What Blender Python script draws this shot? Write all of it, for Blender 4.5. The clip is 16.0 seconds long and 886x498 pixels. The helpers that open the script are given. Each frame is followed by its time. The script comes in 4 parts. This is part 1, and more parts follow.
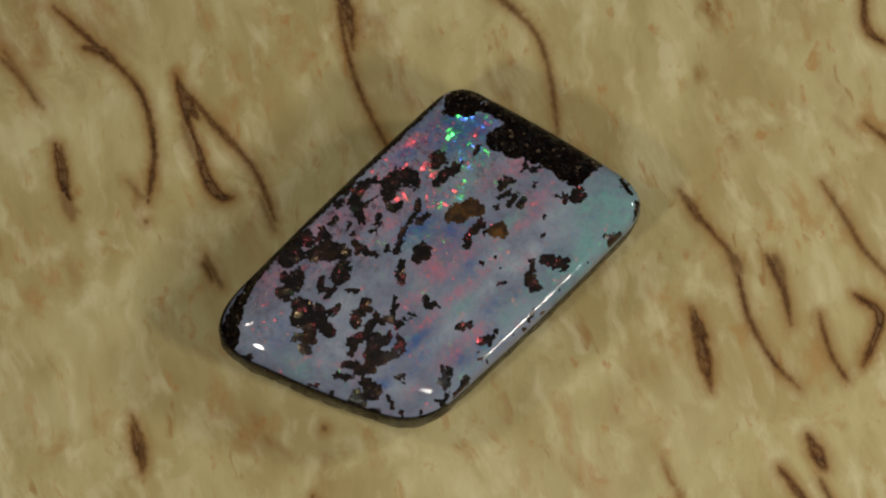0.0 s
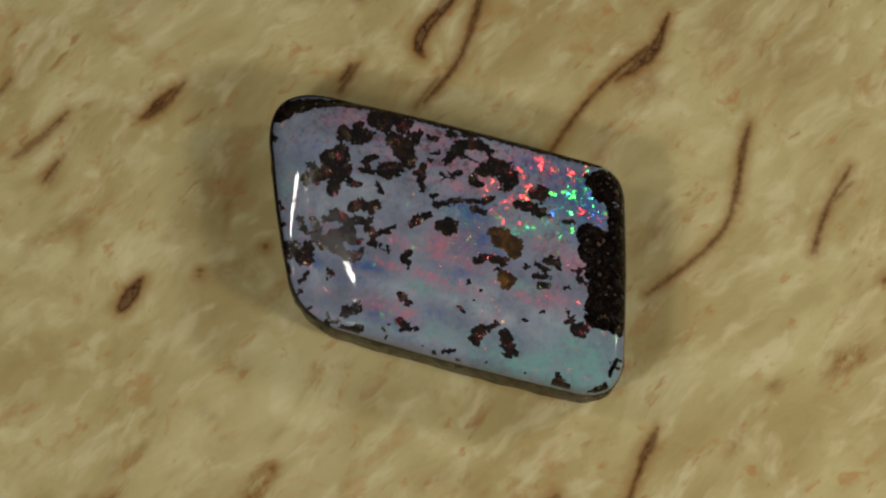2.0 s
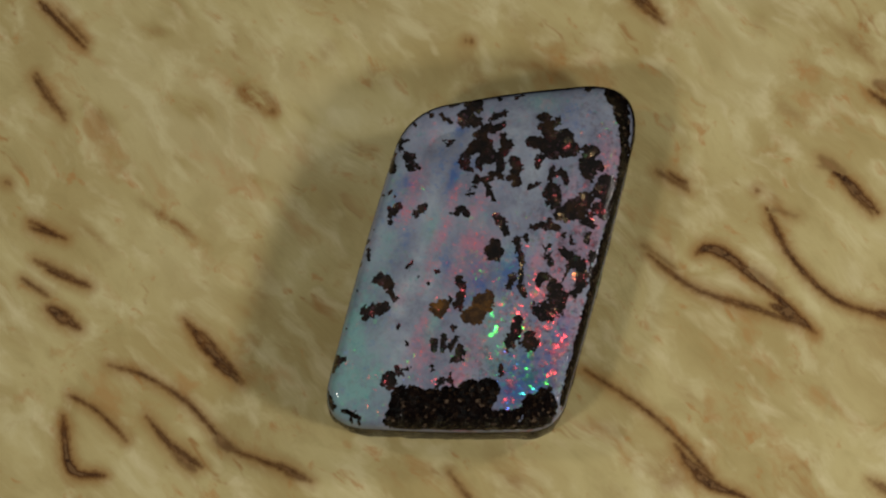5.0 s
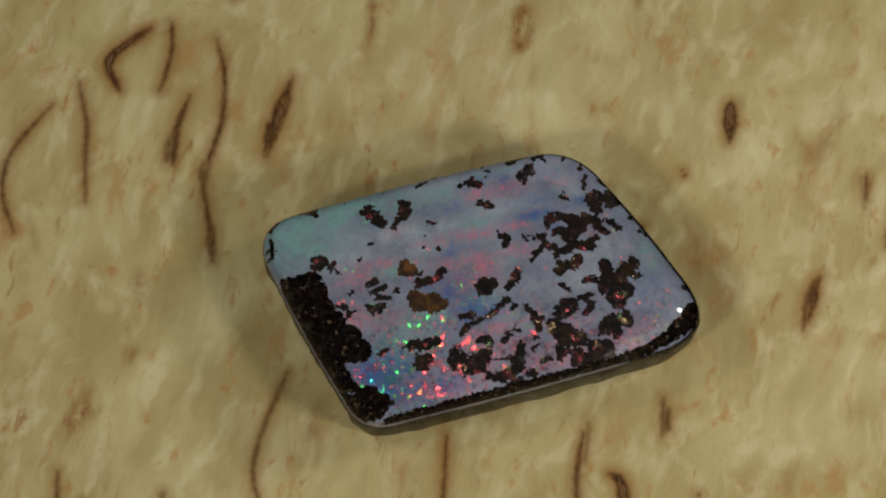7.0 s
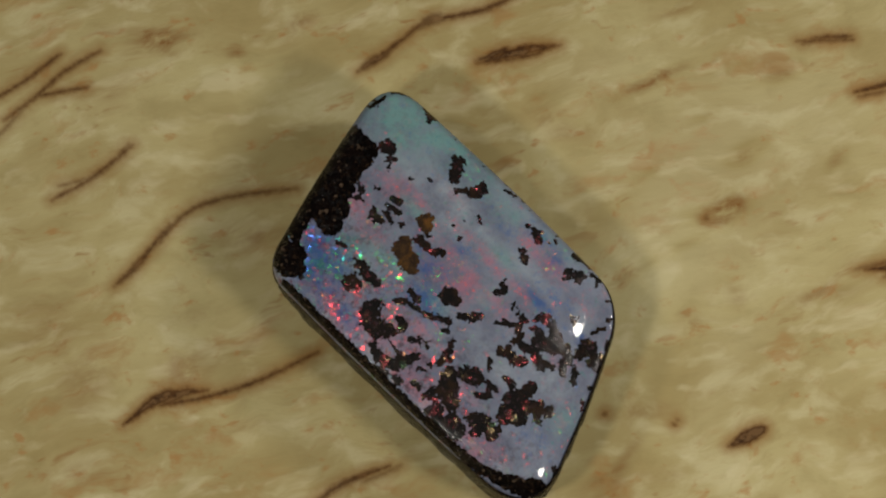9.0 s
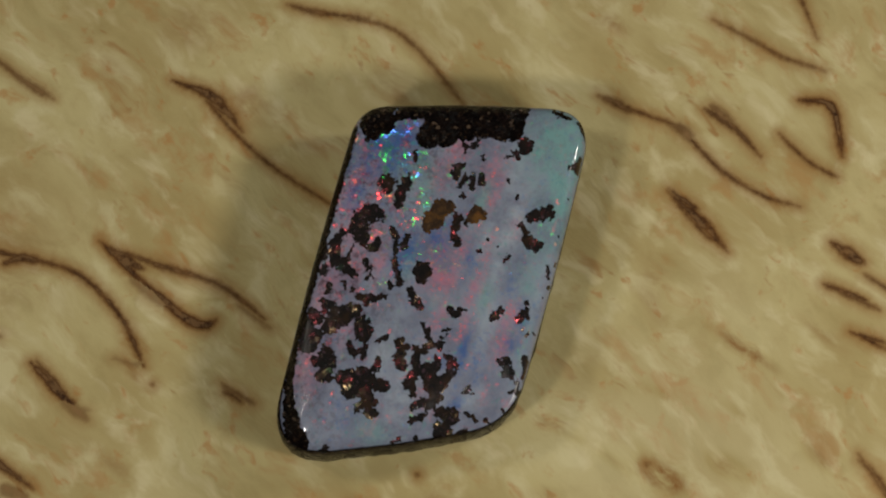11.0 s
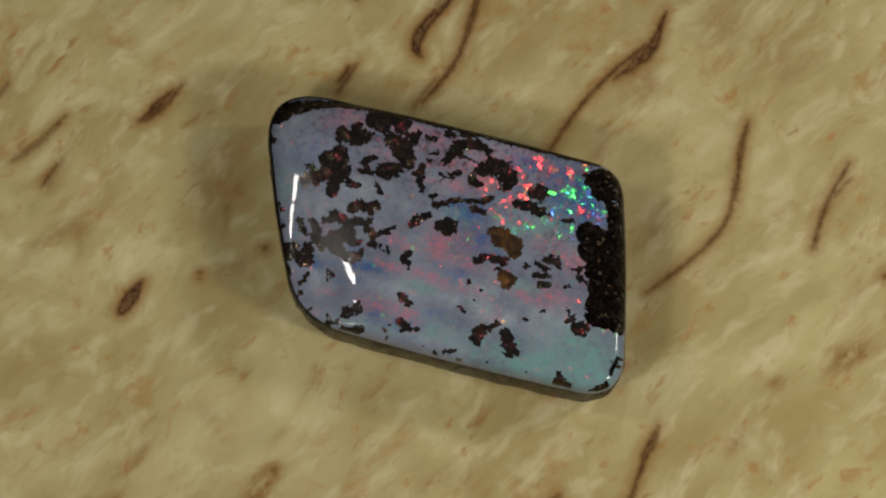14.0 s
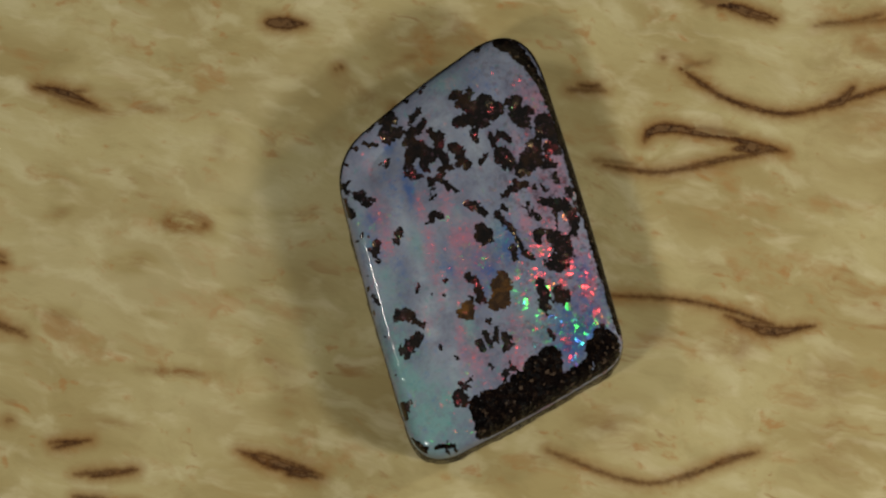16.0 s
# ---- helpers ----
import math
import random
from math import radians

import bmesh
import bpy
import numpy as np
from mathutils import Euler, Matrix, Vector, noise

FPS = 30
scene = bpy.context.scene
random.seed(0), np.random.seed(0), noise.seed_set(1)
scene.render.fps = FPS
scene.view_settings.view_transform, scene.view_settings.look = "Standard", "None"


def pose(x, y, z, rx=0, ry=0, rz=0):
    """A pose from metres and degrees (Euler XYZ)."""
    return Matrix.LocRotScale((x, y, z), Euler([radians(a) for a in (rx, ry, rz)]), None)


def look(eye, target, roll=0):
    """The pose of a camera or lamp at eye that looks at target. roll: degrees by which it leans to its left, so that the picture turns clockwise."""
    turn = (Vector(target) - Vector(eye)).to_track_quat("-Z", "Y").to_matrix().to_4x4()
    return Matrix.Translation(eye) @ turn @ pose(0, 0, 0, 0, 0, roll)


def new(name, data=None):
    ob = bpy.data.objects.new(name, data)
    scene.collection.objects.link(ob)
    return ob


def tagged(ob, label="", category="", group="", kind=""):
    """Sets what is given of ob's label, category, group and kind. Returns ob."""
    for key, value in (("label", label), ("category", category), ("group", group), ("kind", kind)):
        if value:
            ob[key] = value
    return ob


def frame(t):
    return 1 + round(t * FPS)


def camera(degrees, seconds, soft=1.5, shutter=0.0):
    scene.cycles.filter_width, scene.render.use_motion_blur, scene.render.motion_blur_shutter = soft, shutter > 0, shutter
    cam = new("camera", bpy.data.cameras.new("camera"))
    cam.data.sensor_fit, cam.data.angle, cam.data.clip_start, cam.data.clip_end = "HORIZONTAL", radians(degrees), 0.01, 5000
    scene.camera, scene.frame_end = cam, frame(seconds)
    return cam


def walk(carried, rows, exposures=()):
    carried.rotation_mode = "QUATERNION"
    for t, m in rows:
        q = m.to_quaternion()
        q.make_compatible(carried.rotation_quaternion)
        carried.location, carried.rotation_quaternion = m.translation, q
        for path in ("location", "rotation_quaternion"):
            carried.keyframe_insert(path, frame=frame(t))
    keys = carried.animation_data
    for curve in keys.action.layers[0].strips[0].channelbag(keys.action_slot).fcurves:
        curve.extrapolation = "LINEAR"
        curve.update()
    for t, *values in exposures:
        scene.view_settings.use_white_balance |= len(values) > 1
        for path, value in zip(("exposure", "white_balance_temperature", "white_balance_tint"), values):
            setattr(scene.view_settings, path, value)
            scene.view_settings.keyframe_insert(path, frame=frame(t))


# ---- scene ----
# The camera stands still, looking down steeply at a slowly turning wooden plate.
cam = camera(13.56, 16.0, soft=2.2)
STILL = pose(0.0, -0.05034, 0.2000, 14.677, -0.556, 3.085)
walk(cam, [(0.0, STILL), (16.0, STILL)], exposures=[(0.0, 0.0), (16.0, 0.0)])

MM = 0.001


# the plate turns evenly, one round in twelve seconds
def turned(t):
    return 29.955 * (2.0 - t)


# ---- light: small lamps round the plate and a weak room light ----
world = bpy.data.worlds.new("world")
scene.world = world
world.use_nodes = True
world.node_tree.nodes["Background"].inputs["Color"].default_value = (0.9, 1.0, 0.92, 1)
world.node_tree.nodes["Background"].inputs["Strength"].default_value = 0.085


def lamp(name, way, distance, watts, size, colour):
    data = bpy.data.lights.new(name, "AREA")
    data.shape, data.size, data.energy, data.color = "DISK", size, watts, colour
    ob = new(name, data)
    eye = Vector(way).normalized() * distance
    ob.matrix_world = look(eye, (0, 0, 0.003))
    return ob


WARM = (1.0, 0.952, 0.865)
lamp("lamp_right_front", (0.65, -0.36, 0.66), 0.125, 0.0490, 0.019, WARM)
lamp("lamp_right_back", (0.72, 0.22, 0.60), 0.14, 0.0370, 0.017, WARM)
lamp("lamp_left_front", (-0.42, -0.47, 0.76), 0.24, 0.130, 0.026, WARM)
lamp("lamp_left_side", (-0.595, 0.055, 0.80), 0.24, 0.068, 0.026, WARM)


# ---- materials ----
class Nodes:
    """Short hand for building a node material."""

    def __init__(self, name):
        self.mat = bpy.data.materials.new(name)
        self.mat.use_nodes = True
        self.tree = self.mat.node_tree
        self.tree.nodes.clear()
        self.out = self.tree.nodes.new("ShaderNodeOutputMaterial")

    def add(self, kind, **inputs):
        n = self.tree.nodes.new(kind)
        for key, value in inputs.items():
            self.put(n.inputs[key.replace("_", " ")], value)
        return n

    def put(self, socket, value):
        if isinstance(value, bpy.types.NodeSocket):
            self.tree.links.new(value, socket)
        else:
            socket.default_value = value

    def math(self, op, a, b=0.0, c=0.0, clamp=False):
        n = self.tree.nodes.new("ShaderNodeMath")
        n.operation, n.use_clamp = op, clamp
        for i, v in enumerate((a, b, c)):
            self.put(n.inputs[i], v)
        return n.outputs[0]

    def vec(self, op, a, b=(0, 0, 0), scale=None):
        n = self.tree.nodes.new("ShaderNodeVectorMath")
        n.operation = op
        self.put(n.inputs[0], a)
        self.put(n.inputs[1], b)
        if scale is not None:
            self.put(n.inputs["Scale"], scale)
        return n.outputs[0]

    def mix(self, fac, a, b, blend="MIX"):
        n = self.tree.nodes.new("ShaderNodeMix")
        n.data_type, n.blend_type = "RGBA", blend
        self.put(n.inputs["Factor"], fac)
        self.put(n.inputs[6], a)
        self.put(n.inputs[7], b)
        return n.outputs[2]

    def step(self, v, lo, hi, smooth=True):
        n = self.tree.nodes.new("ShaderNodeMapRange")
        n.interpolation_type = "SMOOTHSTEP" if smooth else "LINEAR"
        for i, q in enumerate((v, lo, hi, 0.0, 1.0)):
            self.put(n.inputs[i], q)
        return n.outputs[0]

    def noise(self, where, scale, detail=3.0, rough=0.55, w=None, out="Fac"):
        n = self.tree.nodes.new("ShaderNodeTexNoise")
        if w is not None:
            n.noise_dimensions = "4D"
            self.put(n.inputs["W"], w)
        self.put(n.inputs["Vector"], where)
        self.put(n.inputs["Scale"], scale)
        self.put(n.inputs["Detail"], detail)
        self.put(n.inputs["Roughness"], rough)
        return n.outputs[out]

    def cells(self, where, scale, feature="F1"):
        n = self.tree.nodes.new("ShaderNodeTexVoronoi")
        n.feature = feature
        self.put(n.inputs["Vector"], where)
        self.put(n.inputs["Scale"], scale)
        return n

    def millimetres(self, turn=0.0, stretch=(1, 1, 1)):
        """Object space in millimetres, turned and stretched."""
        c = self.tree.nodes.new("ShaderNodeTexCoord")
        m = self.tree.nodes.new("ShaderNodeMapping")
        m.vector_type = "TEXTURE"
        self.put(m.inputs["Vector"], c.outputs["Object"])
        m.inputs["Rotation"].default_value = (0, 0, radians(turn))
        m.inputs["Scale"].default_value = tuple(0.001 * s for s in stretch)
        return m.outputs[0]

    def attribute(self, name):
        n = self.tree.nodes.new("ShaderNodeAttribute")
        n.attribute_name = name
        return n.outputs["Fac"]

    def bump(self, height, distance, strength=1.0):
        n = self.add("ShaderNodeBump", Height=height, Strength=strength, Distance=distance)
        return n.outputs[0]

    def surface(self, shader):
        self.tree.links.new(shader, self.out.inputs["Surface"])
        return self.mat


def wood_material():
    n = Nodes("figured_birch")
    plain = n.millimetres()
    bend = n.vec("SCALE", n.vec("SUBTRACT", n.noise(plain, 0.13, 3, 0.55, None, "Color"), (0.5, 0.5, 0.5)), scale=3.2)
    flow = n.vec("ADD", n.millimetres(47, (1.9, 1, 1)), bend)
    fine = n.vec("ADD", n.millimetres(47, (6, 1, 1)), bend)
    cloud = n.noise(flow, 0.17, 3, 0.55)
    waves = n.noise(flow, 0.62, 4, 0.54, 3.0)
    grain = n.noise(fine, 3.2, 4, 0.65)
    ripple = n.noise(flow, 1.7, 3, 0.6)
    base = n.mix(n.step(cloud, 0.36, 0.64), (0.415, 0.322, 0.138, 1), (0.530, 0.445, 0.215, 1))
    base = n.mix(n.math("MULTIPLY", n.step(waves, 0.49, 0.68), 0.58), base, (0.65, 0.575, 0.33, 1))
    base = n.mix(n.math("MULTIPLY", n.step(waves, 0.47, 0.30), 0.36), base, (0.325, 0.250, 0.098, 1))
    base = n.mix(n.math("MULTIPLY", n.step(ripple, 0.53, 0.72), 0.17), base, (0.36, 0.235, 0.095, 1))
    base = n.mix(n.math("MULTIPLY", n.step(grain, 0.48, 0.75), 0.08), base, (0.28, 0.21, 0.10, 1))
    # sheen where the fibres turn, put into the base colour as pale folds
    fold = n.step(n.noise(n.vec("ADD", n.millimetres(50, (2.2, 1, 1)), bend), 0.75, 3, 0.5, 6.0), 0.54, 0.72)
    base = n.mix(n.math("MULTIPLY", fold, 0.48), base, (0.70, 0.61, 0.37, 1))
    # warm brown blotches
    blotch = n.math("MULTIPLY", n.step(n.noise(flow, 0.50, 4, 0.6, 17.0), 0.54, 0.70), 0.62)
    base = n.mix(blotch, base, (0.40, 0.215, 0.072, 1))
    dash = n.math("MULTIPLY", n.step(n.noise(n.vec("ADD", n.millimetres(47, (3.4, 1, 1)), bend), 1.15, 3, 0.55, 23.0), 0.60, 0.72),
                  n.step(n.noise(plain, 0.16, 2, 0.5, 29.0), 0.42, 0.60))
    base = n.mix(n.math("MULTIPLY", dash, 0.80), base, (0.320, 0.165, 0.055, 1))
    spot = n.math("MULTIPLY", n.step(n.noise(n.vec("ADD", n.millimetres(47, (1.7, 1, 1)), bend), 0.95, 4, 0.6, 61.0), 0.58, 0.70), 0.62)
    base = n.mix(spot, base, (0.42, 0.20, 0.062, 1))
    stain = n.attribute("stain")
    base = n.mix(n.math("MULTIPLY", stain, -1.0, clamp=True), base, (0.66, 0.585, 0.345, 1))
    stain = n.math("MULTIPLY", n.math("MAXIMUM", stain, 0.0), n.step(n.noise(flow, 1.0, 4, 0.65), 0.24, 0.66))
    base = n.mix(n.math("MULTIPLY", stain, 1.35, clamp=True), base, (0.255, 0.125, 0.038, 1))
    # dark figure with a ragged edge and a brown halo
    rag = n.math("SUBTRACT", n.noise(plain, 2.6, 4, 0.6), 0.5)
    rag = n.math("ADD", n.math("MULTIPLY", rag, 0.27), n.math("MULTIPLY", n.math("SUBTRACT", grain, 0.5), 0.10))
    edge = n.math("ADD", n.attribute("figure"), rag)
    depth = n.attribute("depth")
    halo = n.math("MULTIPLY", n.step(edge, -0.80, 0.06), n.math("MULTIPLY", depth, 0.78))
    core = n.math("MULTIPLY", n.step(edge, -0.22, 0.16), n.math("MULTIPLY", depth, n.step(n.noise(plain, 0.8, 3, 0.6), 0.06, 0.44)))
    inner = n.math("MULTIPLY", n.step(edge, 0.10, 0.19), n.step(n.noise(plain, 1.7, 3), 0.36, 0.54))
    base = n.mix(halo, base, (0.285, 0.140, 0.038, 1))
    base = n.mix(core, base, (0.120, 0.046, 0.011, 1))
    heart = n.math("MULTIPLY", n.step(edge, -0.02, 0.20), n.math("MULTIPLY", n.step(depth, 0.55, 1.0), n.step(n.noise(plain, 1.1, 3, 0.6, 3.0), 0.30, 0.55)))
    base = n.mix(heart, base, (0.034, 0.013, 0.005, 1))
    base = n.mix(n.math("MULTIPLY", inner, 0.5), base, (0.270, 0.150, 0.062, 1))
    height = n.math("SUBTRACT", n.math("ADD", grain, n.math("MULTIPLY", ripple, 0.8)), n.math("MULTIPLY", core, 0.9))
    height = n.math("ADD", height, n.math("MULTIPLY", fold, 0.8))
    p = n.add("ShaderNodeBsdfPrincipled", Base_Color=base, Roughness=n.math("ADD", 0.50, n.math("MULTIPLY", grain, 0.2)),
              Normal=n.bump(height, 0.00006, 0.5))
    p.inputs["Specular IOR Level"].default_value = 0.12
    return n.surface(p.outputs[0])


def polish(n, body, normal=None, rough=0.035):
    """A clear, polished surface over a body shader."""
    f = n.add("ShaderNodeFresnel", IOR=1.45)
    g = n.add("ShaderNodeBsdfGlossy", Roughness=rough)
    if normal is not None:
        n.put(f.inputs["Normal"], normal)
        n.put(g.inputs["Normal"], normal)
    m = n.add("ShaderNodeMixShader")
    n.put(m.inputs[0], f.outputs[0])
    n.put(m.inputs[1], body)
    n.put(m.inputs[2], g.outputs[0])
    return m.outputs[0]


def flashes(n, body, where, mask, scale, seed, tilt, hues, share, rough=0.24, hue=None, aim=(0, 0, 0), spread=1.6, loose=0.7):
    """Play of colour: tiny tilted reflecting platelets inside the stone, which flash as the lamps catch them."""
    warp = n.vec("SCALE", n.vec("SUBTRACT", n.noise(where, 3.5, 3, 0.6, seed, "Color"), (0.5, 0.5, 0.5)), scale=0.75)
    at = n.vec("ADD", n.vec("ADD", where, warp), (seed * 3.1, seed, 0))
    cell = n.cells(at, scale)
    lean = n.vec("SUBTRACT", cell.outputs["Color"], (0.5, 0.5, 0.5))
    slow = n.vec("SUBTRACT", n.noise(where, 0.8, 2, 0.5, seed + 2, "Color"), (0.5, 0.5, 0.5))
    lean = n.vec("ADD", n.vec("SCALE", lean, scale=loose), n.vec("SCALE", slow, scale=spread))
    lean = n.vec("ADD", lean, aim)
    geo = n.add("ShaderNodeNewGeometry")
    normal = n.vec("NORMALIZE", n.vec("ADD", geo.outputs["Normal"], n.vec("SCALE", n.vec("MULTIPLY", lean, (1, 1, 0)), scale=tilt)))
    pick = n.add("ShaderNodeValToRGB")
    pick.color_ramp.interpolation = "CONSTANT"
    ramp = pick.color_ramp.elements
    ramp[0].position, ramp[0].color = 0.0, hues[0][1]
    ramp[1].position, ramp[1].color = hues[1]
    for pos, col in hues[2:]:
        e = ramp.new(pos)
        e.color = col
    sep = n.add("ShaderNodeSeparateColor", Color=cell.outputs["Color"])
    drift = n.noise(where, 0.55, 2, 0.5, seed + 5)
    drift = n.math("MULTIPLY", n.step(drift, 0.30, 0.70, False), 0.72)
    if hue is not None:
        drift = n.math("ADD", n.math("MULTIPLY", drift, 0.45), hue)
    n.put(pick.inputs[0], n.math("ADD", n.math("MULTIPLY", sep.outputs[2], 0.30), drift, clamp=True))
    g = n.add("ShaderNodeBsdfGlossy", Color=pick.outputs[0], Roughness=rough, Normal=normal)
    m = n.add("ShaderNodeMixShader")
    n.put(m.inputs[0], n.math("MULTIPLY", mask, share))
    n.put(m.inputs[1], body)
    n.put(m.inputs[2], g.outputs[0])
    return m.outputs[0]


RED, ORANGE, GREEN, TEAL, BLUE = (1, 0.06, 0.07, 1), (1, 0.30, 0.06, 1), (0.08, 1, 0.12, 1), (0.06, 0.8, 0.75, 1), (0.08, 0.22, 1, 1)


def opal_material():
    n = Nodes("precious_opal")
    c = n.millimetres()
    long = n.millimetres(-14, (1.1, 1, 1))
    sep = n.add("ShaderNodeSeparateXYZ", Vector=c)
    x, y = sep.outputs[0], sep.outputs[1]
    # a lavender body, clouded with tints that break up into wisps and grains
    wisp = n.noise(long, 1.0, 5, 0.62, 2.0)
    wisp2 = n.noise(long, 1.3, 5, 0.65, 14.0)
    grain = n.noise(c, 3.6, 4, 0.7, 33.0)
    grain2 = n.noise(c, 3.0, 4, 0.7, 44.0)

    def tint(name, w, g, lo, hi):
        v = n.math("MULTIPLY", n.attribute(name), n.math("ADD", 0.45, n.math("MULTIPLY", n.step(w, 0.34, 0.66), 1.1)))
        v = n.math("ADD", v, n.math("MULTIPLY", n.math("SUBTRACT", g, 0.5), 1.7))
        return n.step(v, lo, hi, False)

    body_noise = n.step(n.noise(long, 0.34, 4, 0.55), 0.38, 0.62)
    col = n.mix(body_noise, (0.145, 0.155, 0.220, 1), (0.215, 0.236, 0.308, 1))
    col = n.mix(n.math("MULTIPLY", tint("pale", wisp, n.math("ADD", 0.25, n.math("MULTIPLY", grain2, 0.5)), 0.0, 0.70), 0.85), col, (0.330, 0.375, 0.430, 1))
    col = n.mix(n.math("MULTIPLY", tint("teal", wisp2, n.math("ADD", 0.25, n.math("MULTIPLY", grain, 0.5)), 0.0, 0.80), 0.85), col, (0.170, 0.335, 0.325, 1))
    col = n.mix(n.math("MULTIPLY", tint("pink", wisp2, grain, 0.10, 0.95), 0.58), col, (0.480, 0.165, 0.235, 1))
    spots = n.math("MULTIPLY", n.step(n.noise(c, 4.2, 3, 0.6, 1.0), 0.57, 0.66), tint("pink", wisp2, grain2, 0.12, 0.6))
    col = n.mix(n.math("MULTIPLY", spots, 0.75), col, (0.72, 0.14, 0.14, 1))
    # fine flecks where the opal thins over the ironstone, toward one long edge
    high = n.step(n.math("ADD", n.math("MULTIPLY", x, 0.045), n.math("MULTIPLY", y, 0.11)), 0.05, 0.80)
    grit = n.math("MULTIPLY", n.step(n.noise(c, 2.3, 5, 0.72, 33.0), 0.50, 0.62), n.math("ADD", 0.10, n.math("MULTIPLY", high, 0.68)))
    col = n.mix(grit, col, (0.060, 0.038, 0.048, 1))
    col = n.mix(n.math("MULTIPLY", tint("blue", wisp, grain2, 0.10, 0.80), 0.84), col, (0.045, 0.098, 0.270, 1))
    cool = n.step(n.noise(c, 3.1, 3, 0.6, 71.0), 0.58, 0.66)
    tone = n.mix(n.step(n.noise(c, 0.9, 2, 0.5, 77.0), 0.44, 0.56), (0.040, 0.130, 0.360, 1), (0.040, 0.310, 0.270, 1))
    col = n.mix(n.math("MULTIPLY", cool, n.math("ADD", 0.22, n.math("MULTIPLY", n.attribute("blue"), 0.60))), col, tone)
    body = n.add("ShaderNodeBsdfPrincipled", Base_Color=col, Roughness=0.5)
    body.inputs["Specular IOR Level"].default_value = 0.0
    # platelets crowd in one corner and thin out along the long edge
    far = n.vec("SUBTRACT", c, (4.9, 4.2, 5.0))
    far = n.add("ShaderNodeVectorMath", Vector=n.vec("MULTIPLY", far, (0.62, 1.0, 0.0)))
    far.operation = "LENGTH"
    near = n.step(n.math("ADD", far.outputs["Value"], n.math("MULTIPLY", n.math("SUBTRACT", n.noise(c, 0.7, 3, 0.6, 9.0), 0.5), 4.0)), 3.4, 0.8)
    upper = n.step(n.math("ADD", n.math("MULTIPLY", x, 0.06), n.math("MULTIPLY", y, 0.10)), -0.1, 0.9)
    sprinkle = n.step(n.noise(c, 1.3, 4, 0.65, 11.0), 0.50, 0.58)
    warm = n.math("MULTIPLY", n.step(n.math("SUBTRACT", y, n.math("MULTIPLY", x, 0.55)), 0.2, 3.6, False), 0.42)
    out = flashes(n, body.outputs[0], c, n.math("MULTIPLY", sprinkle, near), 4.6, 1.0, 0.85,
                  [(0, BLUE), (0.22, TEAL), (0.30, GREEN), (0.50, ORANGE), (0.54, RED)], 0.36, 0.20, warm, (0.36, -0.48, 0.0), 1.3, 0.5)
    dust = n.step(n.noise(c, 2.4, 3, 0.6, 15.0), 0.54, 0.62)
    out = flashes(n, out, c, n.math("MULTIPLY", dust, n.math("ADD", 0.16, n.math("MULTIPLY", upper, 0.70))), 6.0, 4.0, 0.95,
                  [(0, BLUE), (0.18, GREEN), (0.36, ORANGE), (0.42, RED)], 0.42, 0.26)
    rim = n.step(n.math("ADD", y, n.math("MULTIPLY", x, 0.216)), 5.7, 6.7)
    pits = n.math("MULTIPLY", n.noise(c, 4.5, 4, 0.7, 51.0), n.math("MULTIPLY", rim, 1.6))
    uneven = n.bump(n.math("ADD", n.noise(c, 0.7, 3, 0.5, 55.0), pits), 0.00004, 1.0)
    return n.surface(polish(n, out, uneven))


def ironstone_material(name, dark, light, sparkle, tint):
    n = Nodes(name)
    c = n.millimetres()
    lumpy = n.noise(c, 2.2, 5, 0.65)
    fine = n.noise(c, 9.0, 3, 0.6)
    col = n.mix(n.step(lumpy, 0.40, 0.72), dark, light)
    rust = n.step(n.noise(c, 0.9, 4, 0.65, 6.0), 0.50, 0.66)
    col = n.mix(n.math("MULTIPLY", rust, 0.8), col, (light[0] * 1.9, light[1] * 1.7, light[2] * 0.9, 1))
    col = n.mix(n.math("MULTIPLY", n.step(fine, 0.58, 0.74), 0.5), col, tuple(2.6 * q for q in light[:3]) + (1,))
    col = n.mix(n.math("MULTIPLY", n.step(n.noise(c, 3.8, 4, 0.7, 8.0), 0.57, 0.66), tint), col, (0.120, 0.062, 0.085, 1))
    body = n.add("ShaderNodeBsdfPrincipled", Base_Color=col, Roughness=0.6)
    body.inputs["Specular IOR Level"].default_value = 0.1
    where = n.step(n.noise(c, 1.3, 3, 0.6, 3.0), 0.52, 0.66)
    out = flashes(n, body.outputs[0], c, where, 8.0, 2.0, 1.0,
                  [(0, (0.45, 0.6, 1, 1)), (0.14, (0.5, 1, 0.45, 1)), (0.26, (1, 0.72, 0.4, 1)), (0.48, (1, 0.16, 0.20, 1))], sparkle)
    return n.surface(polish(n, out, n.bump(n.math("ADD", lumpy, fine), 0.00003, 0.7), 0.045))


